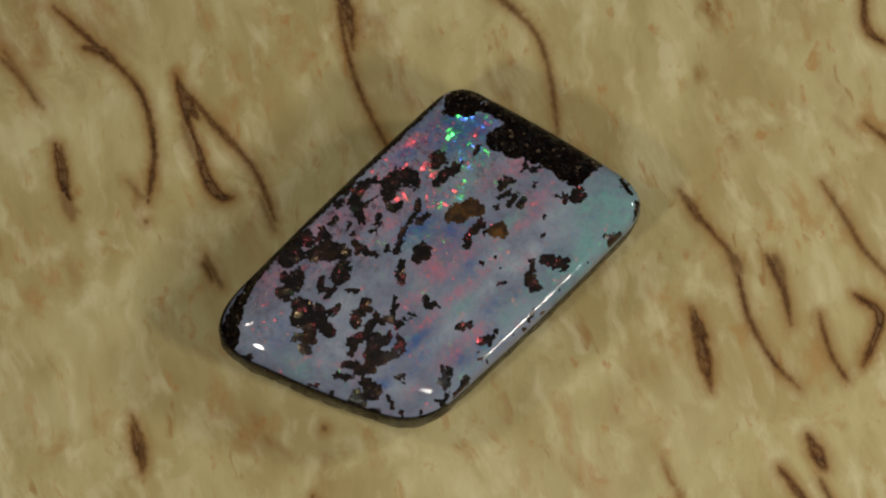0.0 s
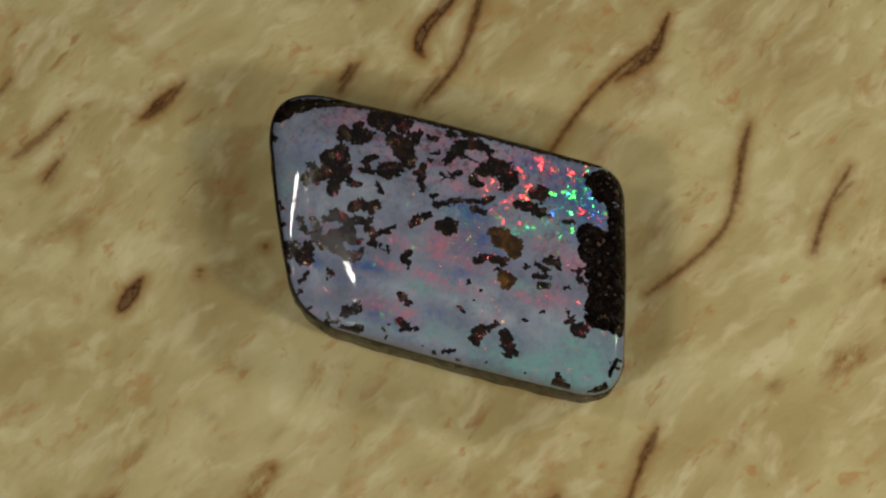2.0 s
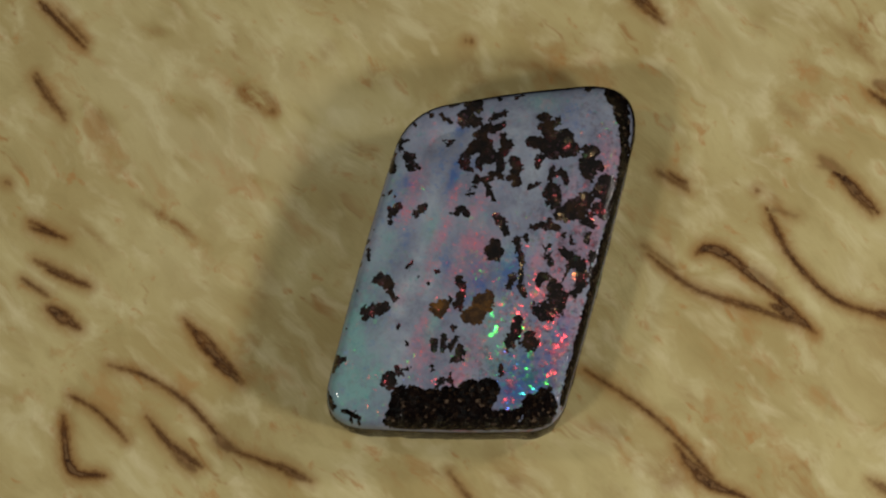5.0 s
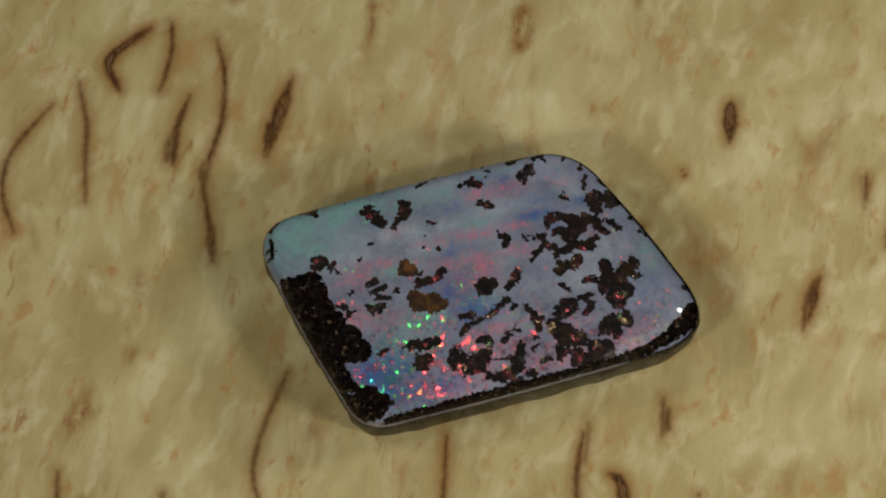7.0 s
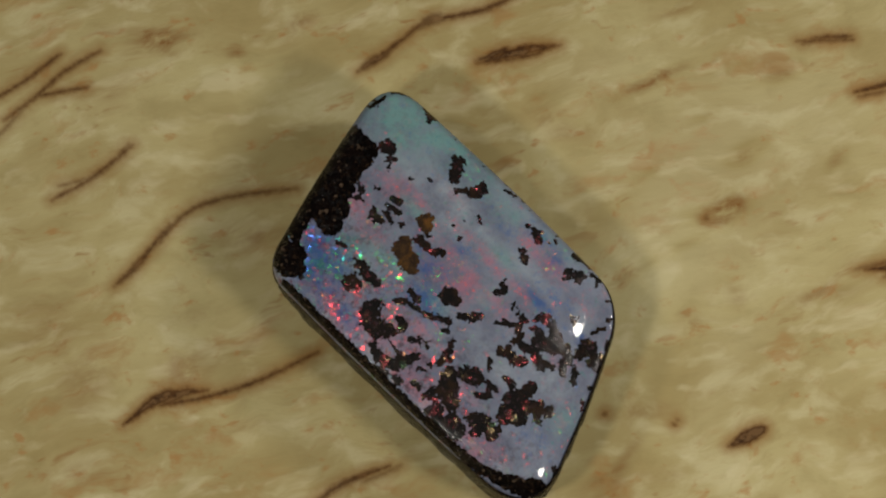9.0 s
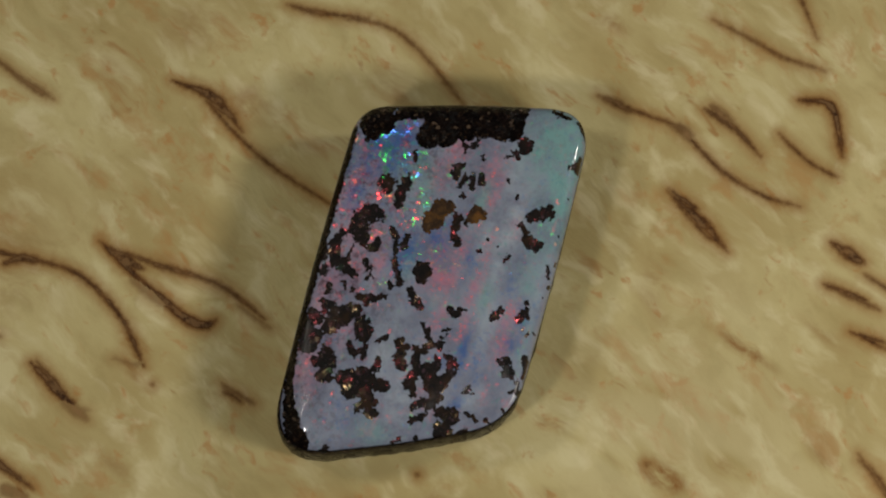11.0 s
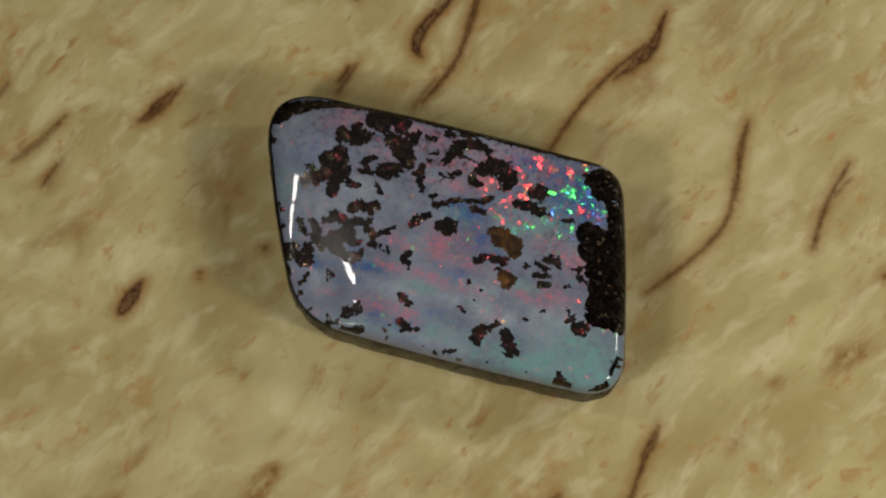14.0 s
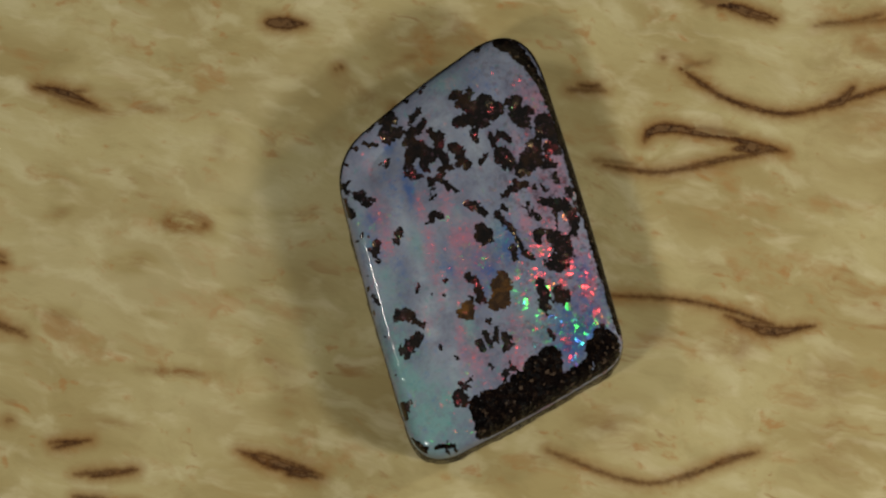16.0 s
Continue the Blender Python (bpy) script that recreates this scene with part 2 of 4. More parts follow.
def rough_ironstone_material():
    n = Nodes("rough_ironstone")
    c = n.millimetres()
    lumpy = n.noise(c, 1.6, 5, 0.65)
    grains = n.cells(c, 5.5)
    fine = n.noise(c, 5.0, 4, 0.7)
    col = n.mix(n.step(lumpy, 0.36, 0.7), (0.003, 0.002, 0.002, 1), (0.009, 0.005, 0.004, 1))
    sep = n.add("ShaderNodeSeparateColor", Color=grains.outputs["Color"])
    col = n.mix(n.math("MULTIPLY", n.step(sep.outputs[0], 0.66, 0.95), n.step(fine, 0.40, 0.60)), col, (0.034, 0.019, 0.011, 1))
    col = n.mix(n.math("MULTIPLY", n.step(sep.outputs[1], 0.93, 0.97), n.step(fine, 0.45, 0.55)), col, (0.13, 0.085, 0.055, 1))
    height = n.math("ADD", n.math("ADD", lumpy, n.math("MULTIPLY", fine, 0.7)), n.math("MULTIPLY", grains.outputs["Distance"], 0.6))
    glint = n.math("MULTIPLY", n.step(sep.outputs[2], 0.62, 0.80), n.step(n.noise(c, 1.4, 3, 0.6, 12.0), 0.42, 0.56))
    p = n.add("ShaderNodeBsdfPrincipled", Base_Color=col, Roughness=0.12, Normal=n.bump(height, 0.00045, 1.0))
    n.put(p.inputs["Specular IOR Level"], n.math("ADD", 0.07, n.math("MULTIPLY", glint, 0.65)))
    return n.surface(p.outputs[0])


def plain_material(name, a, b, rough):
    n = Nodes(name)
    c = n.millimetres()
    col = n.mix(n.step(n.noise(c, 0.02, 4, 0.6), 0.35, 0.65), a, b)
    p = n.add("ShaderNodeBsdfPrincipled", Base_Color=col, Roughness=rough, Normal=n.bump(n.noise(c, 0.9, 3), 0.0002, 0.3))
    return n.surface(p.outputs[0])


BIRCH = wood_material()
OPAL = opal_material()
DARK = ironstone_material("dark_ironstone", (0.003, 0.002, 0.002, 1), (0.012, 0.006, 0.004, 1), 0.15, 0.45)
BROWN = ironstone_material("brown_ironstone", (0.026, 0.013, 0.006, 1), (0.070, 0.034, 0.011, 1), 0.03, 0.0)
BACK = rough_ironstone_material()
TABLE = plain_material("grey_table_laminate", (0.10, 0.10, 0.095, 1), (0.14, 0.135, 0.13, 1), 0.6)


# ---- the structure: the table under the plate ----
def slab(name, sx, sy, z0, z1, mat):
    bm = bmesh.new()
    bmesh.ops.create_cube(bm, size=1.0)
    for v in bm.verts:
        v.co = Vector((v.co.x * sx, v.co.y * sy, z0 + (v.co.z + 0.5) * (z1 - z0)))
    bmesh.ops.bevel(bm, geom=bm.edges[:], offset=0.002, segments=2, affect="EDGES")
    me = bpy.data.meshes.new(name)
    bm.to_mesh(me)
    bm.free()
    me.materials.append(mat)
    return new(name, me)


tagged(slab("tabletop", 1.2, 0.8, -0.035, -0.006, TABLE), "grey laminate tabletop under the wooden plate", "table", kind="structure")

# ---- the wooden plate with its dark figure ----
HALF, CELL = 33.0, 0.11
COUNT = int(2 * HALF / CELL) + 1
AXIS = np.linspace(-HALF, HALF, COUNT)
figure = np.full((COUNT, COUNT), -3.0, np.float32)
depth = np.zeros((COUNT, COUNT), np.float32)
stained = np.zeros((COUNT, COUNT), np.float32)


def window(x0, x1, y0, y1):
    """Index ranges and coordinates of a part of the plate's grid."""
    i0, i1 = np.clip(np.searchsorted(AXIS, (x0, x1)), 0, COUNT)
    j0, j1 = np.clip(np.searchsorted(AXIS, (y0, y1)), 0, COUNT)
    gx, gy = np.meshgrid(AXIS[i0:i1], AXIS[j0:j1], indexing="ij")
    return (slice(i0, i1), slice(j0, j1)), gx, gy


def smooth_line(points, steps=10):
    """Points along a Catmull-Rom curve."""
    p = [np.array(q, float) for q in points]
    p = [2 * p[0] - p[1]] + p + [2 * p[-1] - p[-2]]
    out = []
    for a, b, c, d in zip(p, p[1:], p[2:], p[3:]):
        for k in range(steps):
            u = k / steps
            out.append(0.5 * (2 * b + (c - a) * u + (2 * a - 5 * b + 4 * c - d) * u * u + (3 * b - a - 3 * c + d) * u ** 3))
    out.append(p[-2])
    return np.array(out)


def streak(points, start, middle, end, dark):
    line = smooth_line(points)
    count = len(line) - 1
    for k in range(count):
        a, b = line[k], line[k + 1]
        u = (k + 0.5) / count
        half = start + (middle - start) * 2 * u if u < 0.5 else middle + (end - middle) * (2 * u - 1)
        half *= min(1.0, 0.25 + 6 * u, 0.25 + 6 * (1 - u))
        half *= 0.88 + 0.5 * noise.noise((a[0] * 0.9, a[1] * 0.9, 3.0)) ** 2 + 0.35 * noise.noise((a[0] * 0.6, a[1] * 0.6, 8.0))
        lo, hi = np.minimum(a, b) - 1.6, np.maximum(a, b) + 1.6
        part_, gx, gy = window(lo[0], hi[0], lo[1], hi[1])
        if gx.size == 0:
            continue
        d = b - a
        s = np.clip(((gx - a[0]) * d[0] + (gy - a[1]) * d[1]) / max(d @ d, 1e-9), 0, 1)
        v = half - np.hypot(gx - a[0] - s * d[0], gy - a[1] - s * d[1])
        better = v > figure[part_]
        figure[part_] = np.where(better, v, figure[part_])
        depth[part_] = np.where(better, dark, depth[part_])


def stain(x, y, a, b, turn, dark):
    c, s = math.cos(radians(turn)), math.sin(radians(turn))
    reach = 2.6 * max(a, b)
    part_, gx, gy = window(x - reach, x + reach, y - reach, y + reach)
    u, v = (gx - x) * c + (gy - y) * s, -(gx - x) * s + (gy - y) * c
    stained[part_] += dark * np.exp(-(u / a) ** 2 - (v / b) ** 2)


# dark figure of the wood: a line through points, half-widths at its start, middle and end, depth of colour
streak([(1.1, 27.9), (0.5, 24.4), (-0.3, 21.1), (-2.6, 18.5), (-5.4, 17.0)], 0.13, 0.16, 0.19, 0.90)
streak([(-0.0, 25.2), (0.4, 24.2), (0.3, 23.1)], 0.13, 0.32, 0.19, 0.85)
streak([(-5.0, 18.7), (-5.3, 17.6), (-5.2, 17.1)], 0.06, 0.13, 0.16, 0.50)
streak([(-7.8, 21.1), (-8.0, 20.3), (-8.0, 19.8)], 0.13, 0.16, 0.06, 0.50)
streak([(-3.0, 28.7), (-3.4, 26.9), (-4.1, 25.3)], 0.13, 0.16, 0.13, 0.70)
streak([(-5.7, 23.0), (-7.0, 21.7), (-8.3, 20.2)], 0.13, 0.29, 0.19, 1.00)
streak([(1.6, 19.9), (0.7, 18.9), (-1.1, 16.8), (-2.6, 14.8), (-2.9, 13.8), (-2.6, 13.2)], 0.16, 0.29, 0.26, 1.00)
streak([(1.2, 19.4), (0.3, 16.2), (-0.6, 13.1), (-2.4, 10.5)], 0.19, 0.19, 0.16, 0.80)
streak([(1.3, 19.5), (0.6, 18.4), (0.1, 17.4)], 0.16, 0.42, 0.19, 0.85)
streak([(10.5, 14.9), (8.3, 12.9), (6.3, 10.5), (4.4, 7.3)], 0.13, 0.13, 0.10, 0.85)
streak([(10.0, 14.5), (9.3, 13.2), (8.6, 12.6)], 0.10, 0.35, 0.10, 0.80)
streak([(15.3, 7.7), (14.9, 4.7), (13.4, 2.6), (10.5, 0.1)], 0.10, 0.13, 0.13, 0.75)
streak([(11.4, -7.4), (10.4, -10.1), (9.7, -12.0), (7.4, -14.4), (6.0, -16.9), (5.5, -18.9)], 0.10, 0.16, 0.13, 0.85)
streak([(10.0, -11.3), (9.6, -12.2), (8.8, -12.9)], 0.10, 0.32, 0.13, 0.70)
streak([(5.9, -11.6), (4.5, -13.2), (2.7, -14.9)], 0.13, 0.32, 0.13, 0.90)
streak([(10.9, -13.5), (10.0, -15.0), (8.3, -16.6)], 0.13, 0.22, 0.10, 0.85)
streak([(9.7, -17.6), (8.2, -19.2), (7.3, -20.9)], 0.10, 0.13, 0.10, 0.85)
streak([(11.7, -18.7), (11.4, -20.5), (8.5, -21.2)], 0.19, 0.26, 0.16, 1.00)
streak([(3.5, -20.7), (2.4, -22.5)], 0.19, 0.32, 0.16, 0.90)
streak([(1.1, -20.3), (0.3, -22.7)], 0.16, 0.26, 0.16, 0.90)
streak([(13.5, -20.1), (14.2, -17.7), (15.2, -15.8), (16.2, -13.7)], 0.13, 0.13, 0.10, 0.75)
streak([(26.9, -9.9), (25.3, -11.1), (25.0, -12.7)], 0.19, 0.22, 0.16, 0.90)
streak([(-16.3, 10.6), (-17.2, 9.7), (-18.0, 8.8)], 0.06, 0.22, 0.06, 0.95)
streak([(-6.4, 12.5), (-7.0, 11.5)], 0.13, 0.16, 0.10, 0.70)
streak([(-21.1, -15.7), (-20.1, -14.4), (-18.5, -13.1)], 0.10, 0.29, 0.06, 0.95)
streak([(-18.5, -2.4), (-17.4, -0.5)], 0.22, 0.48, 0.16, 0.90)
streak([(-8.3, 20.2), (-5.4, 22.9)], 0.16, 0.22, 0.13, 0.85)
streak([(-4.1, 25.0), (-2.6, 28.7)], 0.06, 0.13, 0.13, 0.60)
streak([(2.7, -14.9), (4.4, -13.6), (6.0, -11.5)], 0.10, 0.16, 0.10, 1.00)
streak([(3.1, -14.6), (3.7, -13.6), (5.6, -11.8)], 0.10, 0.13, 0.10, 0.90)
streak([(-2.4, -23.8), (-1.5, -21.8)], 0.10, 0.13, 0.06, 1.00)
streak([(-0.2, -23.4), (1.1, -20.3)], 0.10, 0.22, 0.10, 0.80)
streak([(0.9, -24.0), (1.8, -22.5)], 0.10, 0.13, 0.10, 0.80)
streak([(-9.7, -23.5), (-8.7, -22.4)], 0.10, 0.10, 0.06, 0.80)
streak([(9.7, -15.2), (10.9, -13.4)], 0.13, 0.16, 0.10, 0.85)
streak([(-8.4, -22.4), (-11.0, -24.2)], 0.03, 0.11, 0.06, 0.80)
streak([(-21.2, -15.5), (-19.7, -14.4), (-18.0, -12.8)], 0.10, 0.22, 0.06, 0.70)
streak([(-2.9, 10.2), (-1.6, 12.1)], 0.10, 0.13, 0.10, 0.60)
streak([(-15.2, -24.3), (-12.7, -21.6)], 0.16, 0.19, 0.10, 0.90)
streak([(-10.8, -24.3), (-9.0, -23.0)], 0.13, 0.16, 0.06, 0.80)
streak([(-2.1, -23.8), (-1.6, -22.1)], 0.13, 0.16, 0.10, 0.90)
streak([(-17.2, 9.1), (-15.9, 10.9)], 0.13, 0.19, 0.06, 0.80)
streak([(-8.4, 20.0), (-5.5, 23.2)], 0.16, 0.29, 0.16, 0.95)
streak([(-7.2, 10.8), (-6.2, 12.6)], 0.16, 0.19, 0.10, 0.70)
streak([(8.3, 12.4), (10.2, 14.1), (11.1, 16.5)], 0.16, 0.32, 0.13, 0.90)
streak([(15.9, 10.3), (15.5, 8.5), (15.3, 5.7)], 0.13, 0.22, 0.13, 0.80)
streak([(11.3, -7.5), (10.8, -8.7), (10.5, -9.6)], 0.10, 0.22, 0.10, 0.80)
streak([(-6.4, 16.5), (-6.4, 16.4)], 0.02, 0.03, 0.02, 0.90)
streak([(-10.7, 1.7), (-10.7, 1.6)], 0.02, 0.03, 0.02, 1.00)
streak([(-10.8, 1.7), (-10.7, 1.7)], 0.02, 0.03, 0.02, 0.90)
streak([(-14.3, 0.1), (-14.2, 0.1)], 0.02, 0.03, 0.02, 0.90)
streak([(-9.6, -10.8), (-9.5, -10.8)], 0.01, 0.02, 0.01, 0.90)
streak([(-4.6, -25.4), (-4.5, -25.3)], 0.01, 0.02, 0.01, 0.80)
streak([(-14.2, -0.2), (-14.3, -0.2)], 0.01, 0.02, 0.01, 0.80)
streak([(-9.5, -10.9), (-9.5, -11.0)], 0.01, 0.02, 0.01, 0.80)
streak([(-4.6, -25.3), (-4.5, -25.2)], 0.01, 0.02, 0.01, 0.80)
streak([(-24.9, 6.1), (-23.7, 7.2), (-22.3, 8.8)], 0.10, 0.13, 0.08, 0.80)
streak([(-26.2, 9.7), (-25.6, 10.6)], 0.10, 0.10, 0.06, 0.60)
streak([(5.0, -13.2), (6.1, -11.6)], 0.16, 0.26, 0.16, 0.90)
streak([(26.4, 5.7), (25.7, 3.5), (25.2, 1.5), (24.2, -0.6)], 0.12, 0.12, 0.12, 0.80)
streak([(25.6, 3.5), (24.6, 2.5), (23.6, 1.6)], 0.12, 0.12, 0.12, 0.80)
streak([(27.6, 5.0), (26.7, 3.0), (26.0, 0.8)], 0.12, 0.12, 0.12, 0.80)
streak([(21.6, 8.1), (20.7, 6.4), (20.1, 4.8), (19.6, 3.0)], 0.12, 0.12, 0.12, 0.80)
streak([(15.4, -19.6), (18.0, -18.5), (19.4, -17.4), (20.2, -15.9), (20.5, -13.9)], 0.10, 0.13, 0.13, 0.80)
streak([(25.9, 4.5), (26.2, 6.7)], 0.10, 0.10, 0.10, 0.60)
streak([(9.7, 23.1), (10.6, 24.7), (11.9, 26.5)], 0.13, 0.22, 0.19, 0.70)
streak([(-20.4, -15.1), (-19.6, -13.3)], 0.10, 0.13, 0.06, 0.75)
streak([(19.8, 3.1), (20.2, 5.4), (21.7, 7.2)], 0.10, 0.10, 0.06, 0.70)
streak([(-14.8, -23.3), (-13.0, -21.5)], 0.10, 0.13, 0.10, 0.70)
streak([(-10.2, 26.1), (-11.5, 24.1), (-12.5, 22.6)], 0.16, 0.26, 0.16, 0.90)
streak([(-22.5, 6.0), (-23.3, 4.7)], 0.10, 0.13, 0.10, 0.80)
streak([(-6.6, 12.5), (-6.8, 12.0), (-7.2, 11.4)], 0.13, 0.19, 0.13, 0.80)
streak([(-25.1, 6.0), (-24.0, 6.9), (-22.4, 8.4)], 0.13, 0.19, 0.10, 0.60)
streak([(-18.2, 8.7), (-17.5, 9.0), (-16.5, 10.2)], 0.16, 0.19, 0.06, 0.85)
streak([(-22.3, 6.3), (-23.0, 4.6)], 0.06, 0.10, 0.06, 0.50)
streak([(-0.5, 18.0), (-1.9, 15.9)], 0.29, 0.45, 0.19, 0.55)
streak([(-7.5, 21.3), (-8.5, 19.9)], 0.29, 0.42, 0.16, 0.55)
streak([(-12.6, 24.2), (-13.0, 22.9)], 0.51, 0.45, 0.26, 0.60)
streak([(11.3, -7.6), (10.9, -8.9)], 0.16, 0.29, 0.13, 0.75)
streak([(9.9, -11.9), (9.3, -12.8)], 0.16, 0.26, 0.10, 0.70)
streak([(11.1, -13.8), (10.0, -15.2)], 0.19, 0.26, 0.10, 0.70)
# soft brown stains: centre, half-length, half-width, turn, depth
stain(-10.3, -11.6, 1.09, 0.51, 63, 0.80)
stain(-9.4, -14.8, 0.83, 0.45, 53, 0.50)
stain(-8.7, -20.2, 0.96, 0.38, 53, 0.50)
stain(-3.1, -16.5, 1.76, 0.32, 58, 0.60)
stain(-13.9, -17.6, 0.70, 0.38, 84, 0.50)
stain(-1.7, -20.3, 1.44, 0.38, 53, 0.40)
stain(-17.0, -10.6, 1.28, 0.29, 68, 0.30)
stain(-7.9, -6.1, 1.76, 0.26, 63, 0.40)
stain(7.6, 8.4, 1.60, 0.58, 73, 0.35)
stain(-12.6, 4.7, 1.28, 0.32, 58, 0.30)
stain(-21.8, 2.1, 1.44, 0.45, 40, 0.50)
stain(-16.1, 16.3, 0.83, 0.51, 30, 0.50)
stain(-11.8, -5.2, 0.83, 1.09, -12, 0.50)
stain(0.9, -10.9, 1.12, 0.89, -12, 0.40)
stain(22.5, 1.2, 0.96, 1.92, -33, 0.30)
stain(-9.5, -11.3, 1.60, 0.38, -140, 0.35)
stain(-15.5, 2.6, 0.96, 0.45, -136, 0.30)
stain(-16.7, -10.1, 1.92, 0.45, -136, 0.30)
stain(22.7, -2.9, 1.92, 0.32, -150, 0.35)
stain(10.5, 3.4, 1.28, 0.45, -130, 0.40)
stain(-10.2, -11.9, 1.21, 0.64, 67, 0.70)
stain(-9.4, -9.0, 1.44, 0.32, 57, 0.40)
stain(-9.5, -15.6, 1.28, 0.51, 57, 0.50)
stain(-7.8, -20.3, 1.28, 0.64, 52, 0.45)
stain(-2.5, -15.5, 1.44, 0.38, 57, 0.50)
stain(-13.2, -7.9, 1.12, 0.70, 145, 0.45)
stain(-14.9, 22.3, 1.92, 0.58, 56, 0.60)
stain(-11.0, 18.2, 1.28, 0.45, 56, 0.40)
stain(-13.0, 3.2, 1.92, 0.32, 88, 0.30)
stain(-5.6, 17.7, 0.32, 0.96, -57, 0.50)
stain(15.6, -8.0, 1.28, 0.45, -98, 0.35)
stain(21.0, -2.7, 0.58, 0.77, -57, 0.40)
stain(-1.2, -11.2, 0.64, 1.28, -57, 0.25)
stain(19.5, -13.8, 1.92, 0.32, -99, 0.35)
stain(9.3, 12.5, 0.96, 1.28, -57, 0.35)
stain(11.6, 4.1, 1.60, 1.92, -57, 0.22)
stain(-12.6, 0.3, 1.60, 0.51, 38, 0.45)
stain(-9.8, -11.2, 1.60, 0.45, 58, 0.28)
stain(17.9, 14.1, 1.60, 1.92, 48, 0.30)
stain(11.8, 20.2, 2.24, 0.80, 38, 0.30)
stain(21.9, -2.6, 1.92, 0.45, 48, 0.40)
stain(-27.5, 5.3, 1.60, 0.64, 28, 0.40)
stain(-23.2, 1.4, 1.92, 0.45, 49, 0.30)
stain(-0.3, 27.1, 5.43, 3.51, -57, 0.42)
stain(-8.5, -15.5, 7.67, 3.51, -127, -0.30)
stain(-9.3, -8.2, 4.79, 3.83, -147, -0.25)
stain(-0.2, -15.1, 3.83, 1.60, -141, -0.20)
stain(-18.5, 15.6, 3.83, 1.92, -57, -0.25)
stain(-13.3, 15.9, 2.56, 1.92, -57, -0.20)
stain(-15.1, -4.2, 3.83, 1.28, 93, -0.20)
stain(22.2, -2.7, 0.45, 1.28, -42, 0.35)
stain(21.2, -11.5, 0.64, 1.60, -42, 0.35)
stain(5.5, 13.0, 0.51, 1.28, -42, 0.30)
stain(11.4, 9.5, 0.45, 1.28, -42, 0.25)
stain(-7.6, -7.0, 0.45, 1.28, -42, 0.25)
stain(-9.7, -11.7, 1.28, 0.51, -122, 0.35)
stain(-5.7, -11.7, 1.28, 0.32, -122, 0.30)
stain(-6.4, -16.0, 0.96, 0.38, -121, 0.30)
stain(-19.2, -13.8, 0.64, 0.32, -147, 0.50)
stain(-9.4, 6.6, 0.32, 0.32, -147, 0.10)
stain(14.2, 15.5, 1.28, 1.92, 3, 0.40)
stain(10.2, 11.9, 1.60, 0.96, 49, 0.35)
stain(17.7, -4.6, 0.51, 0.32, 43, 0.50)
stain(15.7, -8.2, 0.96, 0.45, 43, 0.30)
stain(-20.8, 1.6, 0.51, 1.28, -7, 0.35)
stain(-13.5, 6.0, 1.28, 1.92, 3, 0.35)
stain(-4.8, -8.7, 0.64, 1.92, -17, 0.20)
stain(21.7, -3.1, 0.96, 0.51, 43, 0.50)

def wooden_plate():
    """A thick square-cut plate: a fine grid on top, a rim with eased edges and a flat bottom."""
    n = COUNT
    gx, gy = np.meshgrid(AXIS, AXIS, indexing="ij")
    top = np.stack([gx.ravel(), gy.ravel(), np.zeros(n * n)], 1)
    i = np.arange((n - 1) * n).reshape(n - 1, n)[:, :-1].ravel()
    quads = np.stack([i, i + n, i + n + 1, i + 1], 1)
    ring = np.concatenate([np.arange(n) * n, (n - 1) * n + np.arange(1, n), np.arange(n - 2, -1, -1) * n + n - 1, np.arange(n - 2, 0, -1)])
    edge = top[ring]
    verts, faces, last, base = [top], [quads], ring, n * n
    for grow, z in ((0.3, -0.08), (0.45, -0.3), (0.45, -5.7), (0.2, -6.0)):
        loop = edge * (1 + grow / HALF)
        loop[:, 2] = z
        now = base + np.arange(len(ring))
        faces.append(np.stack([last, now, np.roll(now, -1), np.roll(last, -1)], 1))
        verts.append(loop)
        base += len(ring)
        last = now
    verts = np.concatenate(verts) * MM
    faces = np.concatenate(faces)
    me = bpy.data.meshes.new("wooden_plate")
    me.from_pydata(verts.tolist(), [], faces.tolist() + [last[::-1].tolist()])
    me.validate()
    for name, field, rest in (("figure", figure, -3.0), ("depth", depth, 0.0), ("stain", stained, 0.0)):
        values = np.full(len(verts), rest, np.float32)
        values[:n * n] = field.ravel()
        me.attributes.new(name, "FLOAT", "POINT").data.foreach_set("value", values)
    me.materials.append(BIRCH)
    ob = new("wooden_plate", me)
    return tagged(ob, "pale cream figured birch plate with dark brown flecks", "wooden plate")


plate = wooden_plate()

# ---- the opal ----
# A rounded, skew four-sided outline in millimetres: corners and their radii.
CORNERS = [((-11.40, 10.05), 2.9), ((-8.75, -3.30), 4.0), ((9.30, -7.20), 2.35), ((8.82, 5.86), 2.3)]
MIDDLE = np.array((-0.5, 1.2))
GIRDLE, RISE, DOME = 3.90, 1.10, 0.50


